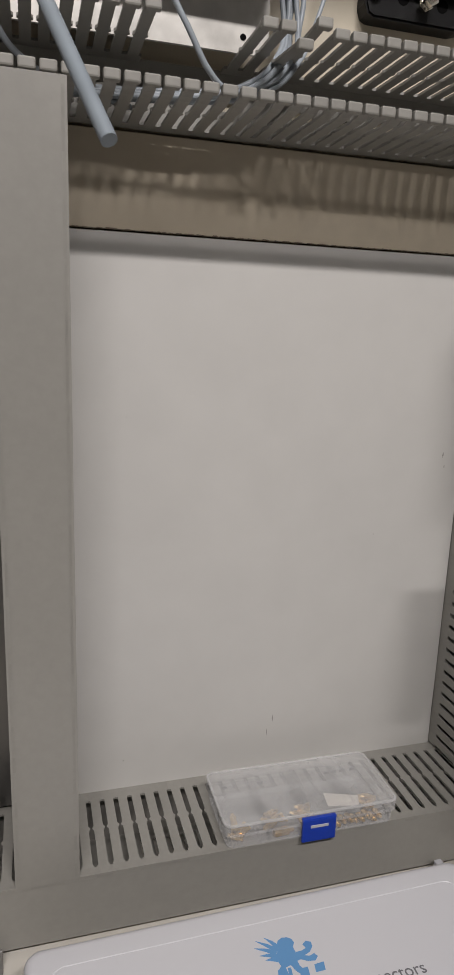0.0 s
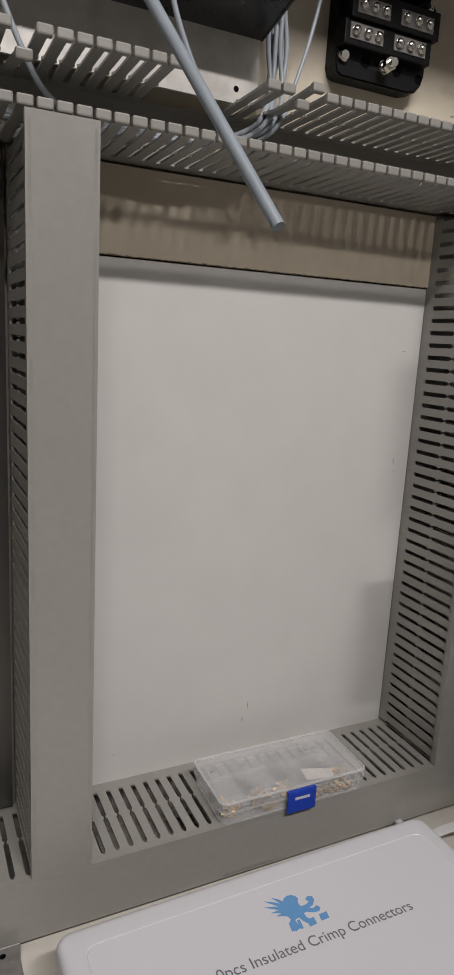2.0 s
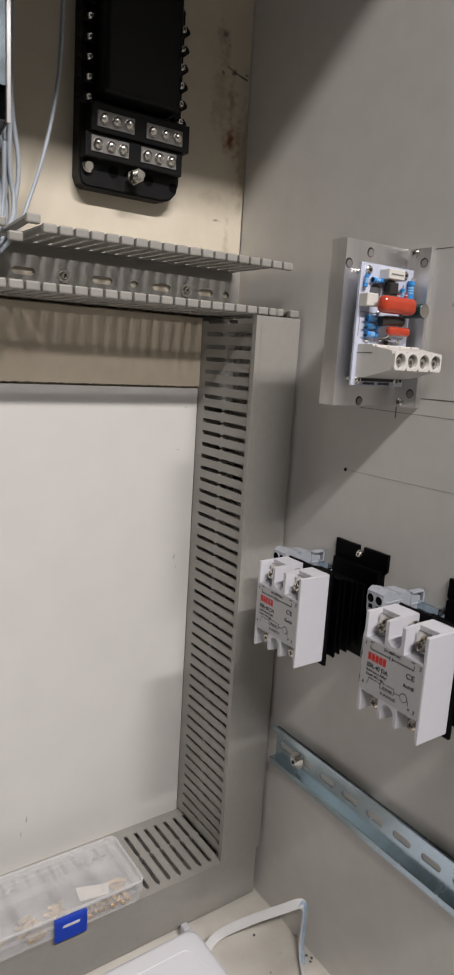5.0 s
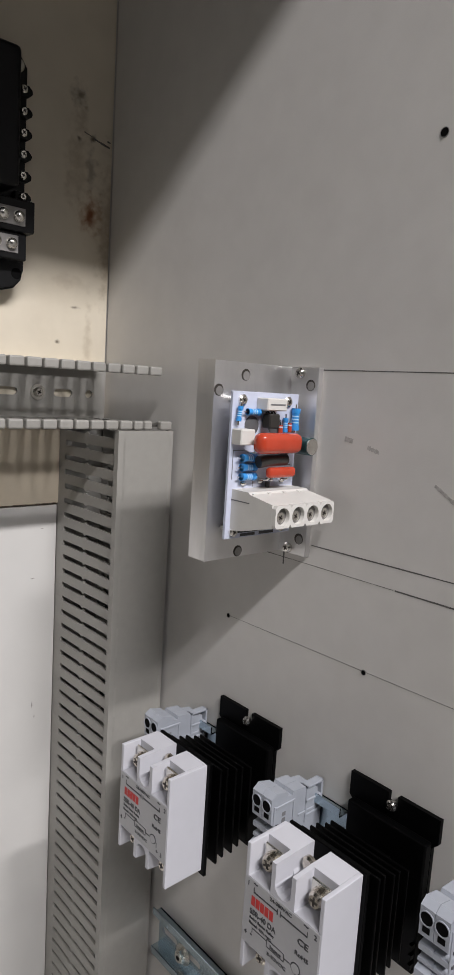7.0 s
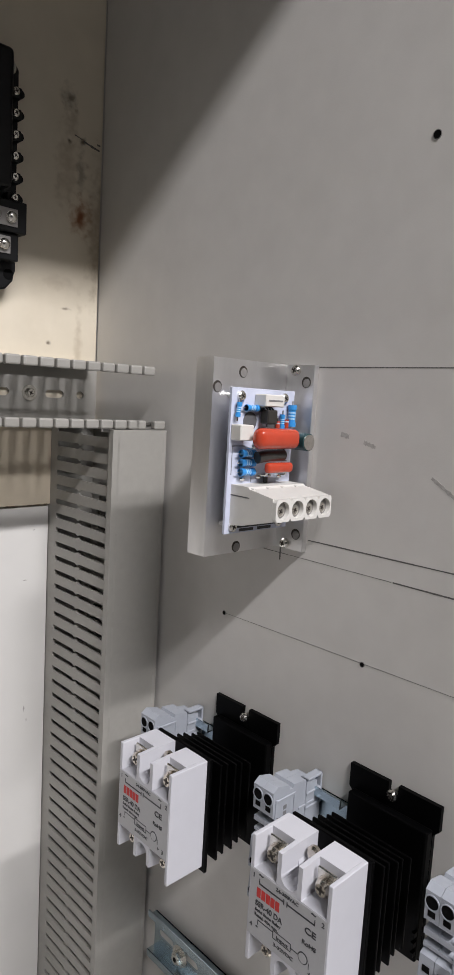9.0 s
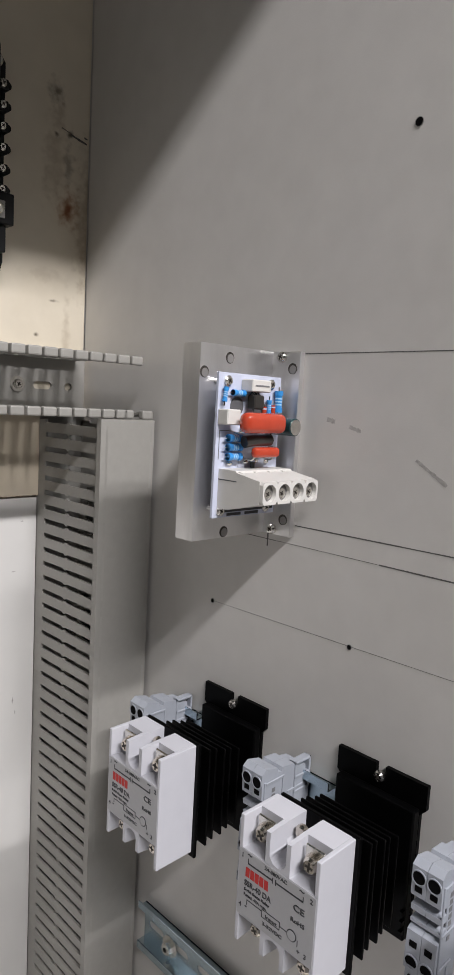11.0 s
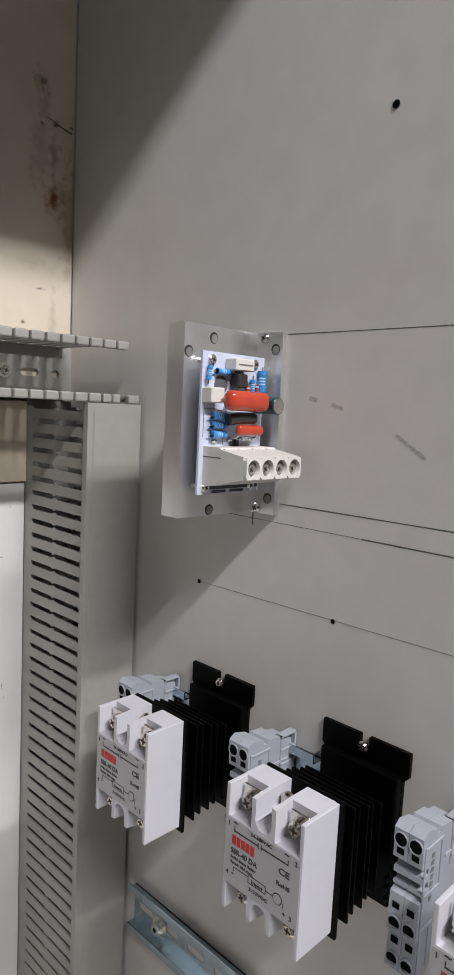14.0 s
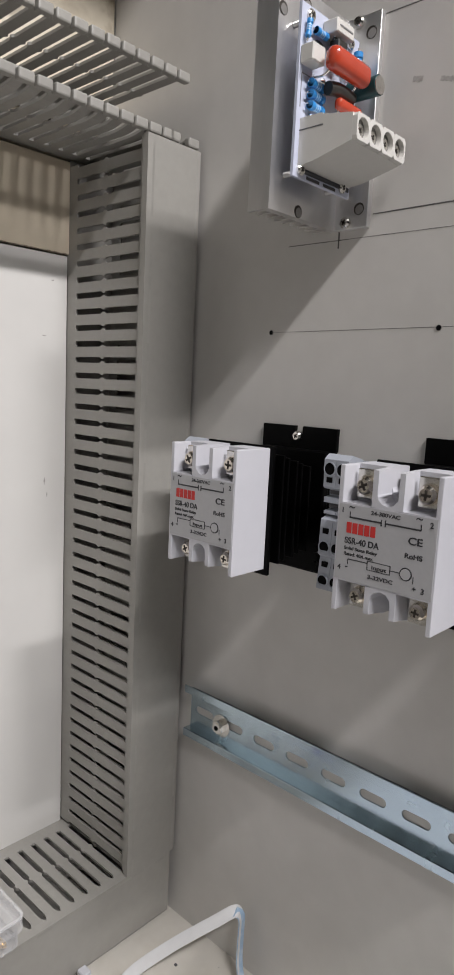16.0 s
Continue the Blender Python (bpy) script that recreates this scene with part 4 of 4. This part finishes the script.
for x, z in ((-27.5, 473), (-29, 251)):
    bm = bmesh.new()
    # Flat black disc in place of the shaded hole.
    rod(bm, (x - 1, 444.05, z), (x - 1, 443.7, z), 3.0, 20)
    single("plate_hole", bm, HOLE_SHADE, "black disc painted as a round hole in the steel plate", "hole")
bm = bmesh.new()
screw_head(bm, (-38, 444, 68), (0, -1, 0), 4, 2)
single("plate_screw", bm, SCREW, "pan-head screw in the steel plate", "screw", smooth=True)

bm = bmesh.new()
rod(bm, (124.4, 426.05, 555.6), (124.4, 425.7, 555.6), 1.8, 18)
single("plate_hole", bm, HOLE_SHADE, "small black disc painted as a round hole in the aluminium plate", "hole")

psu = thing("power_supply", "black sheet metal power supply with screw terminals and silver cover", "power supply")
bm = bmesh.new()
SIDE = [(382, 597), (426, 586.5), (426, 800), (382, 800)]
prism(bm, SIDE, "x", 140.3, 141.6)
prism(bm, SIDE, "x", -61.3, -60)
prism(bm, [(383, 597.5), (426, 587), (426, 588.2), (383, 598.7)], "x", -60, 140.4)
box(bm, -60, 140.4, 424.8, 426, 588, 800)
part("case", bm, BLACK_PAINT, psu)
bm = bmesh.new()
box(bm, -59, 140, 381, 382.4, 616, 800)
part("cover", bm, ZINC, psu, "bare aluminium cover")
bm = bmesh.new()
box(bm, 140.6, 143.0, 380.6, 382.6, 597, 800, 0.2)
part("edge_flange", bm, ALU, psu)
bm = bmesh.new()
box(bm, -59, 140, 408, 410, 594, 640)
part("circuit_board", bm, PCB_SHADED, psu)
bm = bmesh.new()
box(bm, -45, 118, 398, 408, 598, 612, 0.5)
for i in range(13):
    x = -44 + i * 13.4
    box(bm, x - 0.7, x + 0.7, 394, 408, 597.5, 613)
strip = part("terminal_strip", bm, BLACK_PLASTIC, psu)
for i in range(12):
    x = -37.3 + i * 13.4
    bm = bmesh.new()
    screw_head(bm, (x, 398, 604), (0, -1, 0), 2.6, 2.0)
    part("terminal_screw", bm, BRASS, strip, smooth=True)
screw(psu, (141.6, 386, 607), (1, 0, 0), 2.0, 1.2)

fuse = thing("fuse_block", "black plastic fuse block with bright screw terminals on the wall", "fuse block")
bm = bmesh.new()
prism(bm, [(210, 594), (212, 588.5), (216, 586.5), (277, 586.5), (284, 588.5), (289, 594), (290, 600), (291, 720), (286, 727), (215, 727), (211, 720)], "y", 445, 458)
bmesh.ops.bevel(bm, geom=[e for e in bm.edges if all(abs(v.co.y - 445) < 0.01 for v in e.verts)], offset=1.2, segments=2, affect="EDGES")
base = part("base", bm, BLACK_PLASTIC, fuse)
bm = bmesh.new()
box(bm, 219, 278, 424, 446, 644, 722, 3.0, 3)
part("cover", bm, BLACK_PLASTIC, fuse, "glossy black cover")
for z0, z1, x0, x1, y in ((621, 640, 214, 292, 434), (604.5, 620.8, 211, 288, 436.5)):
    bm = bmesh.new()
    box(bm, x0, x1, y, 446, z0, z1, 0.8, 2)
    part("step", bm, BLACK_PLASTIC, fuse)
for z, xs, y in ((629.5, ((222.7, 232.1, 241.8), (260.5, 271.0, 281.0)), 434), (613.5, ((219.6, 229.5, 239), (257.9, 267.8, 277.8)), 436.5)):
    for row in xs:
        bm = bmesh.new()
        box(bm, row[0] - 4.6, row[2] + 4.6, y - 0.8, y + 0.2, z - 5.2, z + 5.2, 0.2)
        bus = part("bus_bar", bm, DULL_METAL, fuse)
        for x in row:
            bm = bmesh.new()
            rod(bm, (x, y - 0.8, z), (x, y - 2.0, z), 3.5, 20)
            ball(bm, (x, y - 2.0, z), 3.3, (1, 0.75, 1), 16)
            part("terminal_screw", bm, SCREW, bus, smooth=True)
for i in range(6):
    for x in (214, 286):
        z = 643 + i * 12.4
        bm = bmesh.new()
        box(bm, x - 4.5, x + 4.5, 440, 446, z - 3.2, z + 3.2, 0.8, 2)
        rod(bm, (x + (4 if x > 250 else -4), 441, z), (x + (4 if x > 250 else -4), 446, z), 2.6, 14)
        screw(part("side_terminal", bm, BLACK_PLASTIC, fuse), (x, 440, z), (0, -1, 0), 2.4, 2.2, spin=z)
bm = bmesh.new()
rod(bm, (250.5, 445, 598), (250.5, 441, 598), 5.4, 6)
rod(bm, (250.5, 441, 598), (250.5, 429, 598), 3.0, 16)
rod(bm, (250.5, 438, 598), (250.5, 433.5, 598), 5.0, 6)
part("power_stud", bm, SCREW, fuse, "bright threaded stud with nuts")
for x, z in ((216, 599.5), (283.5, 719)):
    bm = bmesh.new()
    screw_head(bm, (x, 445, z), (0, -1, 0), 4.2, 4.0)
    part("mounting_bolt", bm, SCREW, fuse, smooth=True)
for x, z, r in ((285.5, 597.5, 3.4), (236, 599.5, 4.0), (264.5, 599, 4.0)):
    bm = bmesh.new()
    rod(bm, (x, 445.2, z), (x, 444.8, z), r, 20)
    part("mounting_hole", bm, HOLE_SHADE, fuse)

for x0, z0, x1, z1, w in ((345, 697.2, 352, 695.4, 1.3), (351, 695.6, 358, 694.2, 1.6), (338, 699.5, 344, 698, 0.7), (356, 698, 358.5, 697.6, 1.2)):
    bm = bmesh.new()
    prism(bm, [(x0, z0 - w / 2), (x1, z1 - w / 3), (x1, z1 + w / 3), (x0, z0 + w / 2)], "y", 457.8, 458.1)
    single("scratch", bm, PENCIL, "dark scratch beside the corner of the cream wall", "mark")

# ---- wires ----


def strand(name, pts, r, mat, label, group=""):
    bm = bmesh.new()
    sweep(bm, pts, r, 12, 8)
    return single(name, bm, mat, label, "cable", group, smooth=True)


strand("cable", [(-120, 300, 1000), (-118, 330, 860), (-90, 345, 720), (-42, 285, 605), (-12, 222, 514), (18, 164, 428.5)], 2.0, WIRE_DARK, "thick grey cable hanging free with a cut end")
for i, (x, y) in enumerate(((149, 430), (154, 434), (158, 430), (161, 434), (156, 438), (152, 437))):
    strand("wire", [(x + 2, y, 760), (x - 2 + i % 3, y, 640), (x + (3 if i % 2 else -1), y, 590), (x + 1 - i % 2, y - 2, 565), (x - 4, y - 10, 548), (x - 22, y - 20, 528), (x - 60, y - 18, 516 + i), (x - 150, y - 10, 513 + i), (x - 330, y - 10, 513 + i)],
           1.6, WIRE, "thin grey wire running down into the duct", "grey wires")
strand("wire", [(192, 436, 760), (192, 432, 690), (188, 430, 640), (180, 430, 600), (169, 429, 566), (158, 420, 545), (135, 412, 524), (80, 425, 516), (-100, 435, 514)], 1.3, WIRE, "thin grey wire running down into the duct", "grey wires")
strand("wire", [(60, 388, 604), (61, 384, 590), (66, 384, 572), (75, 385, 553), (84, 386, 539), (95, 390, 524), (108, 396, 517), (124, 402, 522), (142, 412, 538), (152, 428, 562), (154, 431, 600)], 1.6, WIRE, "thin grey wire looping from power supply into duct", "grey wires")
strand("wire", [(-36, 396, 604), (-34, 388, 585), (-26, 390, 561), (-14, 390, 535), (-3, 392, 520), (20, 410, 514), (60, 430, 512)], 1.6, WIRE, "thin grey wire looping from power supply into duct", "grey wires")

# ---- things on the duct and the floor ----
org = thing("parts_box", "milky clear plastic compartment box with blue latch on the duct", "storage box")
org.matrix_world = pose(0.1785, 0.3945, 0.0504, 0, 0, -0.5) @ Matrix.Diagonal((0.995, 0.97, 0.84, 1))


def rounded(w, d, r, n_=5):
    pts = []
    for cx, cy, a0 in ((w - r, d - r, 0), (-w + r, d - r, 90), (-w + r, -d + r, 180), (w - r, -d + r, 270)):
        for k in range(n_ + 1):
            t = radians(a0 + 90 * k / n_)
            pts.append((cx + r * math.cos(t), cy + r * math.sin(t)))
    return pts


def shell(bm, w, d, r, z0, z1, thick):
    o, i = rounded(w, d, r), rounded(w - thick, d - thick, max(0.5, r - thick))
    k = len(o)
    for a in range(k):
        b = (a + 1) % k
        vs = [bm.verts.new((*q, z)) for z in (z0, z1) for q in (o[a], o[b], i[b], i[a])]
        for f in ((0, 1, 5, 4), (1, 2, 6, 5), (2, 3, 7, 6), (3, 0, 4, 7), (0, 3, 2, 1), (4, 5, 6, 7)):
            bm.faces.new([vs[q] for q in f])
    bmesh.ops.remove_doubles(bm, verts=bm.verts, dist=0.001)


bm = bmesh.new()
shell(bm, 62, 28, 5, 1, 12, 1.2)
part("tray", bm, CLEAR_SIDE, org)
bm = bmesh.new()
prism(bm, rounded(61.5, 27.5, 5), "z", 0, 1.1)
part("tray_floor", bm, CLEAR_FLOOR, org)
bm = bmesh.new()
prism(bm, rounded(64, 30, 5.5), "z", 21, 22.4)
lid = part("lid", bm, CLEAR, org)
bm = bmesh.new()
shell(bm, 64, 30, 5.5, 12.5, 21, 1.3)
part("lid_rim", bm, CLEAR_SIDE, lid)
bm = bmesh.new()
shell(bm, 64.2, 30.2, 5.7, 21.6, 22.9, 1.6)
part("lid_bead", bm, CLEAR_BEAD, lid)
for x in (-31, 1, 33):
    bm = bmesh.new()
    box(bm, x - 0.5, x + 0.5, -27, 27, 1, 20)
    part("divider", bm, CLEAR_INNER, org)
bm = bmesh.new()
box(bm, -61, 61, -0.5, 0.5, 1, 20)
part("divider", bm, CLEAR_INNER, org)
bm = bmesh.new()
box(bm, -10, 15, -32.8, -30.6, -1.0, 19.5, 0.8, 2)
box(bm, -10, 15, -32.6, -29.5, 19, 20.6, 0.6, 2)
latch = part("latch", bm, LATCH_BLUE, org, "blue plastic snap latch")
bm = bmesh.new()
box(bm, -4, 9, -33.1, -32.7, 12, 14.6, 0.15)
part("latch_window", bm, WHITE_PLASTIC, latch)
rnd = random.Random(4)


def standoff(c, d, r=2.4):
    c, d = Vector(c), Vector(d)
    bm = bmesh.new()
    rod(bm, c - d, c + d, r, 6)
    rod(bm, c + d, c + d * 1.6, r * 0.55, 10)
    single("brass_standoff", bm, BRASS, "small brass hexagon standoff inside the clear box", "fastener", "brass standoffs").matrix_world = org.matrix_world.copy()


standoff((-22, -24, 5), (5.5, 0.3, 0), 3.2)
standoff((-24, -14, 7), (4.5, 2.5, 0.5), 2.6)
standoff((-20, -9, 4), (4, -3, 0.3), 2.6)
for i in range(8):
    standoff((20 + i * 4.6, -22.5 + (i % 2), 3.6 + (i % 3) * 1.2), (0.3, -3.2, 0.4), 2.2)
for x0, x1, y0, y1, k in ((-33, -15, -22, -5, 5), (-9, 10, -22, -4, 7), (-58, -42, -22, -6, 5), (40, 58, -14, -4, 4)):
    for i in range(k):
        a = rnd.uniform(0, 3.14)
        standoff((rnd.uniform(x0 + 4, x1 - 4), rnd.uniform(y0, y1), rnd.uniform(3, 7)), (4.2 * math.cos(a), 4.2 * math.sin(a), 0.6))
bm = bmesh.new()
prism(bm, [(14, -20), (36, -24), (40, -14), (16, -6)], "z", 17.5, 18)
single("paper_slip", bm, PAPER, "cream slip of paper inside the clear box", "paper").matrix_world = org.matrix_world.copy()
bm = bmesh.new()
for x in (-55, -28, 25, 31, 38, 46):
    box(bm, x, x + 4, 14, 15, 18, 20.5)
part("dark_mark", bm, GLAND, org)

def loft(bm, levels, n_=8):
    """Rounded rectangles (half width, half depth, corner, height) joined from level to level and closed."""
    rings = [[bm.verts.new((*q, z)) for q in rounded(w, d, r, n_)] for w, d, r, z in levels]
    for a, b in zip(rings, rings[1:]):
        for k in range(len(a)):
            bm.faces.new((a[k], a[(k + 1) % len(a)], b[(k + 1) % len(a)], b[k]))
    bm.faces.new(rings[0][::-1])
    bm.faces.new(rings[-1])


kit = thing("crimp_kit_box", "white plastic crimp connector kit box on the cabinet floor", "storage box")
kit.matrix_world = pose(0.1268, 0.2085, 0.0, 0, 0, 0.6)
bm = bmesh.new()
loft(bm, [(133, 111, 8, 0.1), (136, 114, 9, 2), (137, 115, 9, 25)])
part("tray", bm, KIT_WHITE, kit, smooth=True)
bm = bmesh.new()
loft(bm, [(138, 116, 8.6, 25.4), (139, 117, 9, 26), (139, 117, 9, 45), (138.6, 116.6, 8.7, 46.5), (137.6, 115.6, 8, 48.1), (136, 114, 7.6, 49.1), (134, 112, 7.2, 49.5),
          (125.9, 101.5, 8.5, 49.5), (125.6, 101.2, 8.3, 49.15), (124.9, 100.5, 8, 49.15), (124.6, 100.2, 8, 49.5)])
lid = part("lid", bm, KIT_WHITE, kit, smooth=True)
lettering("0pcs Insulated Crimp Connectors", 10.0, 135.5, (-62, 51.4, 49.6), TO_TOP @ pose(0, 0, 0, 0, 0, -1.5), GREY_INK, lid, bold=0.0)
bm = bmesh.new()
# a rampant winged beast as a plain silhouette
prism(bm, [(-1.5, 83.9), (0.5, 87.0), (3.3, 88.2), (6.5, 87.7), (8.6, 86.0), (9.2, 83.5), (7.5, 81.3), (7.7, 77.6), (11.2, 77.6), (14.4, 78.6), (13.3, 81.1), (15.9, 82.9), (18.7, 81.6), (18.4, 78.7), (15.8, 75.9), (11.7, 74.4), (14.7, 73.5), (17.5, 74.4), (18.9, 72.2), (16.7, 70.0), (12.3, 70.7), (9.0, 72.7), (6.6, 72.3), (6.8, 69.3), (8.6, 66.2), (5.7, 64.2), (3.4, 67.3), (2.2, 70.8), (-1.1, 70.2), (-1.0, 66.9), (-0.7, 64.0), (-4.8, 62.8), (-5.6, 65.5), (-5.1, 69.8), (-3.2, 71.6), (-4.1, 74.9), (-4.6, 77.6), (-2.3, 80.1)], "z", 49.5, 49.65)
part("printed_emblem", bm, BLUE_INK, lid, "blue printed emblem")
for i, (x0, y0, x1, y1) in enumerate([(-0.8, 82.6, -6.7, 90.8), (-1.8, 81.0, -12.3, 89.9), (-3.0, 79.7, -14.3, 85.5), (-3.2, 77.8, -12.7, 80.3), (-3.3, 75.5, -10.4, 76.9)]):
    d = Vector((x1 - x0, y1 - y0)).normalized().orthogonal() * 1.5
    bm = bmesh.new()
    prism(bm, [(x0 - d.x, y0 - d.y), ((x0 + x1) / 2 - d.x * 0.9, (y0 + y1) / 2 - d.y * 0.9), (x1, y1), ((x0 + x1) / 2 + d.x * 0.4, (y0 + y1) / 2 + d.y * 0.4), (x0 + d.x, y0 + d.y)], "z", 49.53, 49.7 + 0.03 * i)
    part("printed_feather", bm, BLUE_INK, lid)
for corners in [[(-6.0, 69.7), (-3.9, 69.6), (-5.2, 63.5), (-7.2, 63.5)], [(-3.2, 68.8), (-1.5, 68.8), (-2.2, 65.6), (-3.9, 65.5)], [(-0.3, 69.4), (1.7, 69.4), (0.7, 62.9), (-1.3, 63.0)], [(5.7, 67.5), (10.8, 67.5), (10.2, 62.7), (4.9, 62.4)], [(14.9, 67.9), (20.7, 68.2), (19.7, 63.4), (14.0, 63.3)]]:
    bm = bmesh.new()
    prism(bm, corners, "z", 49.5, 49.68)
    part("printed_bar", bm, BLUE_INK, lid)

bm = bmesh.new()
box(bm, 276, 282, 357, 364, 0.2, 13, 0.6)
box(bm, 277, 281, 355.6, 357.2, 3, 12, 0.4)
single("plug", bm, WHITE_PLASTIC, "small white plastic plug standing on the cabinet floor", "plug")
plug = thing("ribbon_lead", "flat white ribbon lead with blue print, arched over the cabinet floor", "cable")
RUN = [(272, 331, 3), (284, 336, 9), (298, 338, 14), (320, 326, 27), (340, 310, 41), (350, 303, 46.5), (353.5, 300.5, 42), (353, 300, 28), (351, 298, 12), (345, 289, 4), (337, 276, 2.4), (331.5, 262, 1.6), (333, 243, 1.6), (342, 222, 1.6), (354, 190, 1.6), (355, 140, 1.6)]
bm = bmesh.new()
sweep(bm, RUN, 3.6, 12, 8, 0.14, (-0.5, -0.5, 0.7))
part("ribbon", bm, WHITE_WIRE, plug, smooth=True)
bm = bmesh.new()
sweep(bm, [(p[0] - 0.5, p[1] - 0.5, p[2] + 0.3) for p in RUN[5:10]], 3.0, 12, 8, 0.14, (-0.5, -0.5, 0.7))
part("blue_stripe", bm, BLUE_PRINT, plug, smooth=True)

gland = thing("cable_gland", "dark grey round plastic cable gland lying on the cabinet floor", "cable gland")
ga = Vector((-0.70, -0.50, 0.36)).normalized()
gc = Vector((307, 277, 9.5))
bm = bmesh.new()
rod(bm, gc - ga * 2.5, gc, 10.5, 32)
rod(bm, gc, gc + ga * 1.2, 10.5, 32, 9.3)
part("flange", bm, GLAND_LIGHT, gland, smooth=True)
bm = bmesh.new()
rod(bm, gc + ga * 1.1, gc + ga * 2.6, 7.4, 28, 6.8)
part("ring", bm, GLAND, gland, smooth=True)
bm = bmesh.new()
rod(bm, gc + ga * 2.5, gc + ga * 2.75, 4.6, 24)
part("bore", bm, GLAND, gland)
bm = bmesh.new()
rod(bm, gc - ga * 2, gc - ga * 15, 4.2, 20)
for k in range(5):
    rod(bm, gc - ga * (4 + 2.3 * k), gc - ga * (5 + 2.3 * k), 4.7, 20)
part("stem", bm, GLAND, gland, smooth=True)

board = thing("circuit_board", "green circuit board with black edge lying on the cabinet floor", "circuit board")
board.matrix_world = pose(0.291, 0.222, 0.0, 0, 0, -44)
bm = bmesh.new()
box(bm, 0, 84, -24, 0, 0.2, 16, 0.5)
part("housing", bm, BLACK_PLASTIC, board)
bm = bmesh.new()
box(bm, 4, 82, -23, -3.5, 16, 17.4)
pb = part("board", bm, PCB_GREEN, board)
for i in range(22):
    bm = bmesh.new()
    x, y = 6 + 3.4 * i, -6.5 - 5.5 * (i % 3)
    box(bm, x, x + 2.2, y - 0.6, y + 0.6, 17.4, 18.3)
    part("solder_joint", bm, SCREW, pb)

brk = thing("steel_bracket", "small scuffed steel bracket lying on the cabinet floor", "bracket")
bm = bmesh.new()
box(bm, -110, -27, 340, 362, 0.2, 2.2, 0.3)
box(bm, -110, -27, 360, 362, 0.2, 14, 0.3)
part("angle", bm, DULL_METAL, brk)
bm = bmesh.new()
rod(bm, (-38, 360.1, 8), (-38, 359.8, 8), 2.0, 16)
part("hole", bm, HOLE_SHADE, brk)

bm = bmesh.new()
for i in range(90):
    x, y = rnd.uniform(-120, 355), rnd.uniform(210, 366)
    s = rnd.choice((0.3, 0.4, 0.5, 0.9))
    box(bm, x, x + s, y, y + s * rnd.uniform(0.6, 1.6), 0, 0.25)
for x, y in ((355, 295), (357, 291), (354, 289), (340, 278), (330, 333)):
    box(bm, x, x + 1.4, y, y + 1.8, 0, 0.8)
single("floor_crumbs", bm, GLAND, "dark crumbs and specks scattered on the cabinet floor", "debris", kind="stuff")
bm = bmesh.new()
for x, y, r in ((333.7, 252, 2.8), (318, 247.6, 2.4), (338, 243, 0.9)):
    prism(bm, [(x + r * math.cos(t) * (0.7 + 0.3 * math.sin(4 * t)), y + r * math.sin(t)) for t in [2 * math.pi * k / 18 for k in range(18)]], "z", 0, 0.15)
single("rust_spots", bm, RUST, "orange rust spots on the cabinet floor", "stain", kind="stuff")
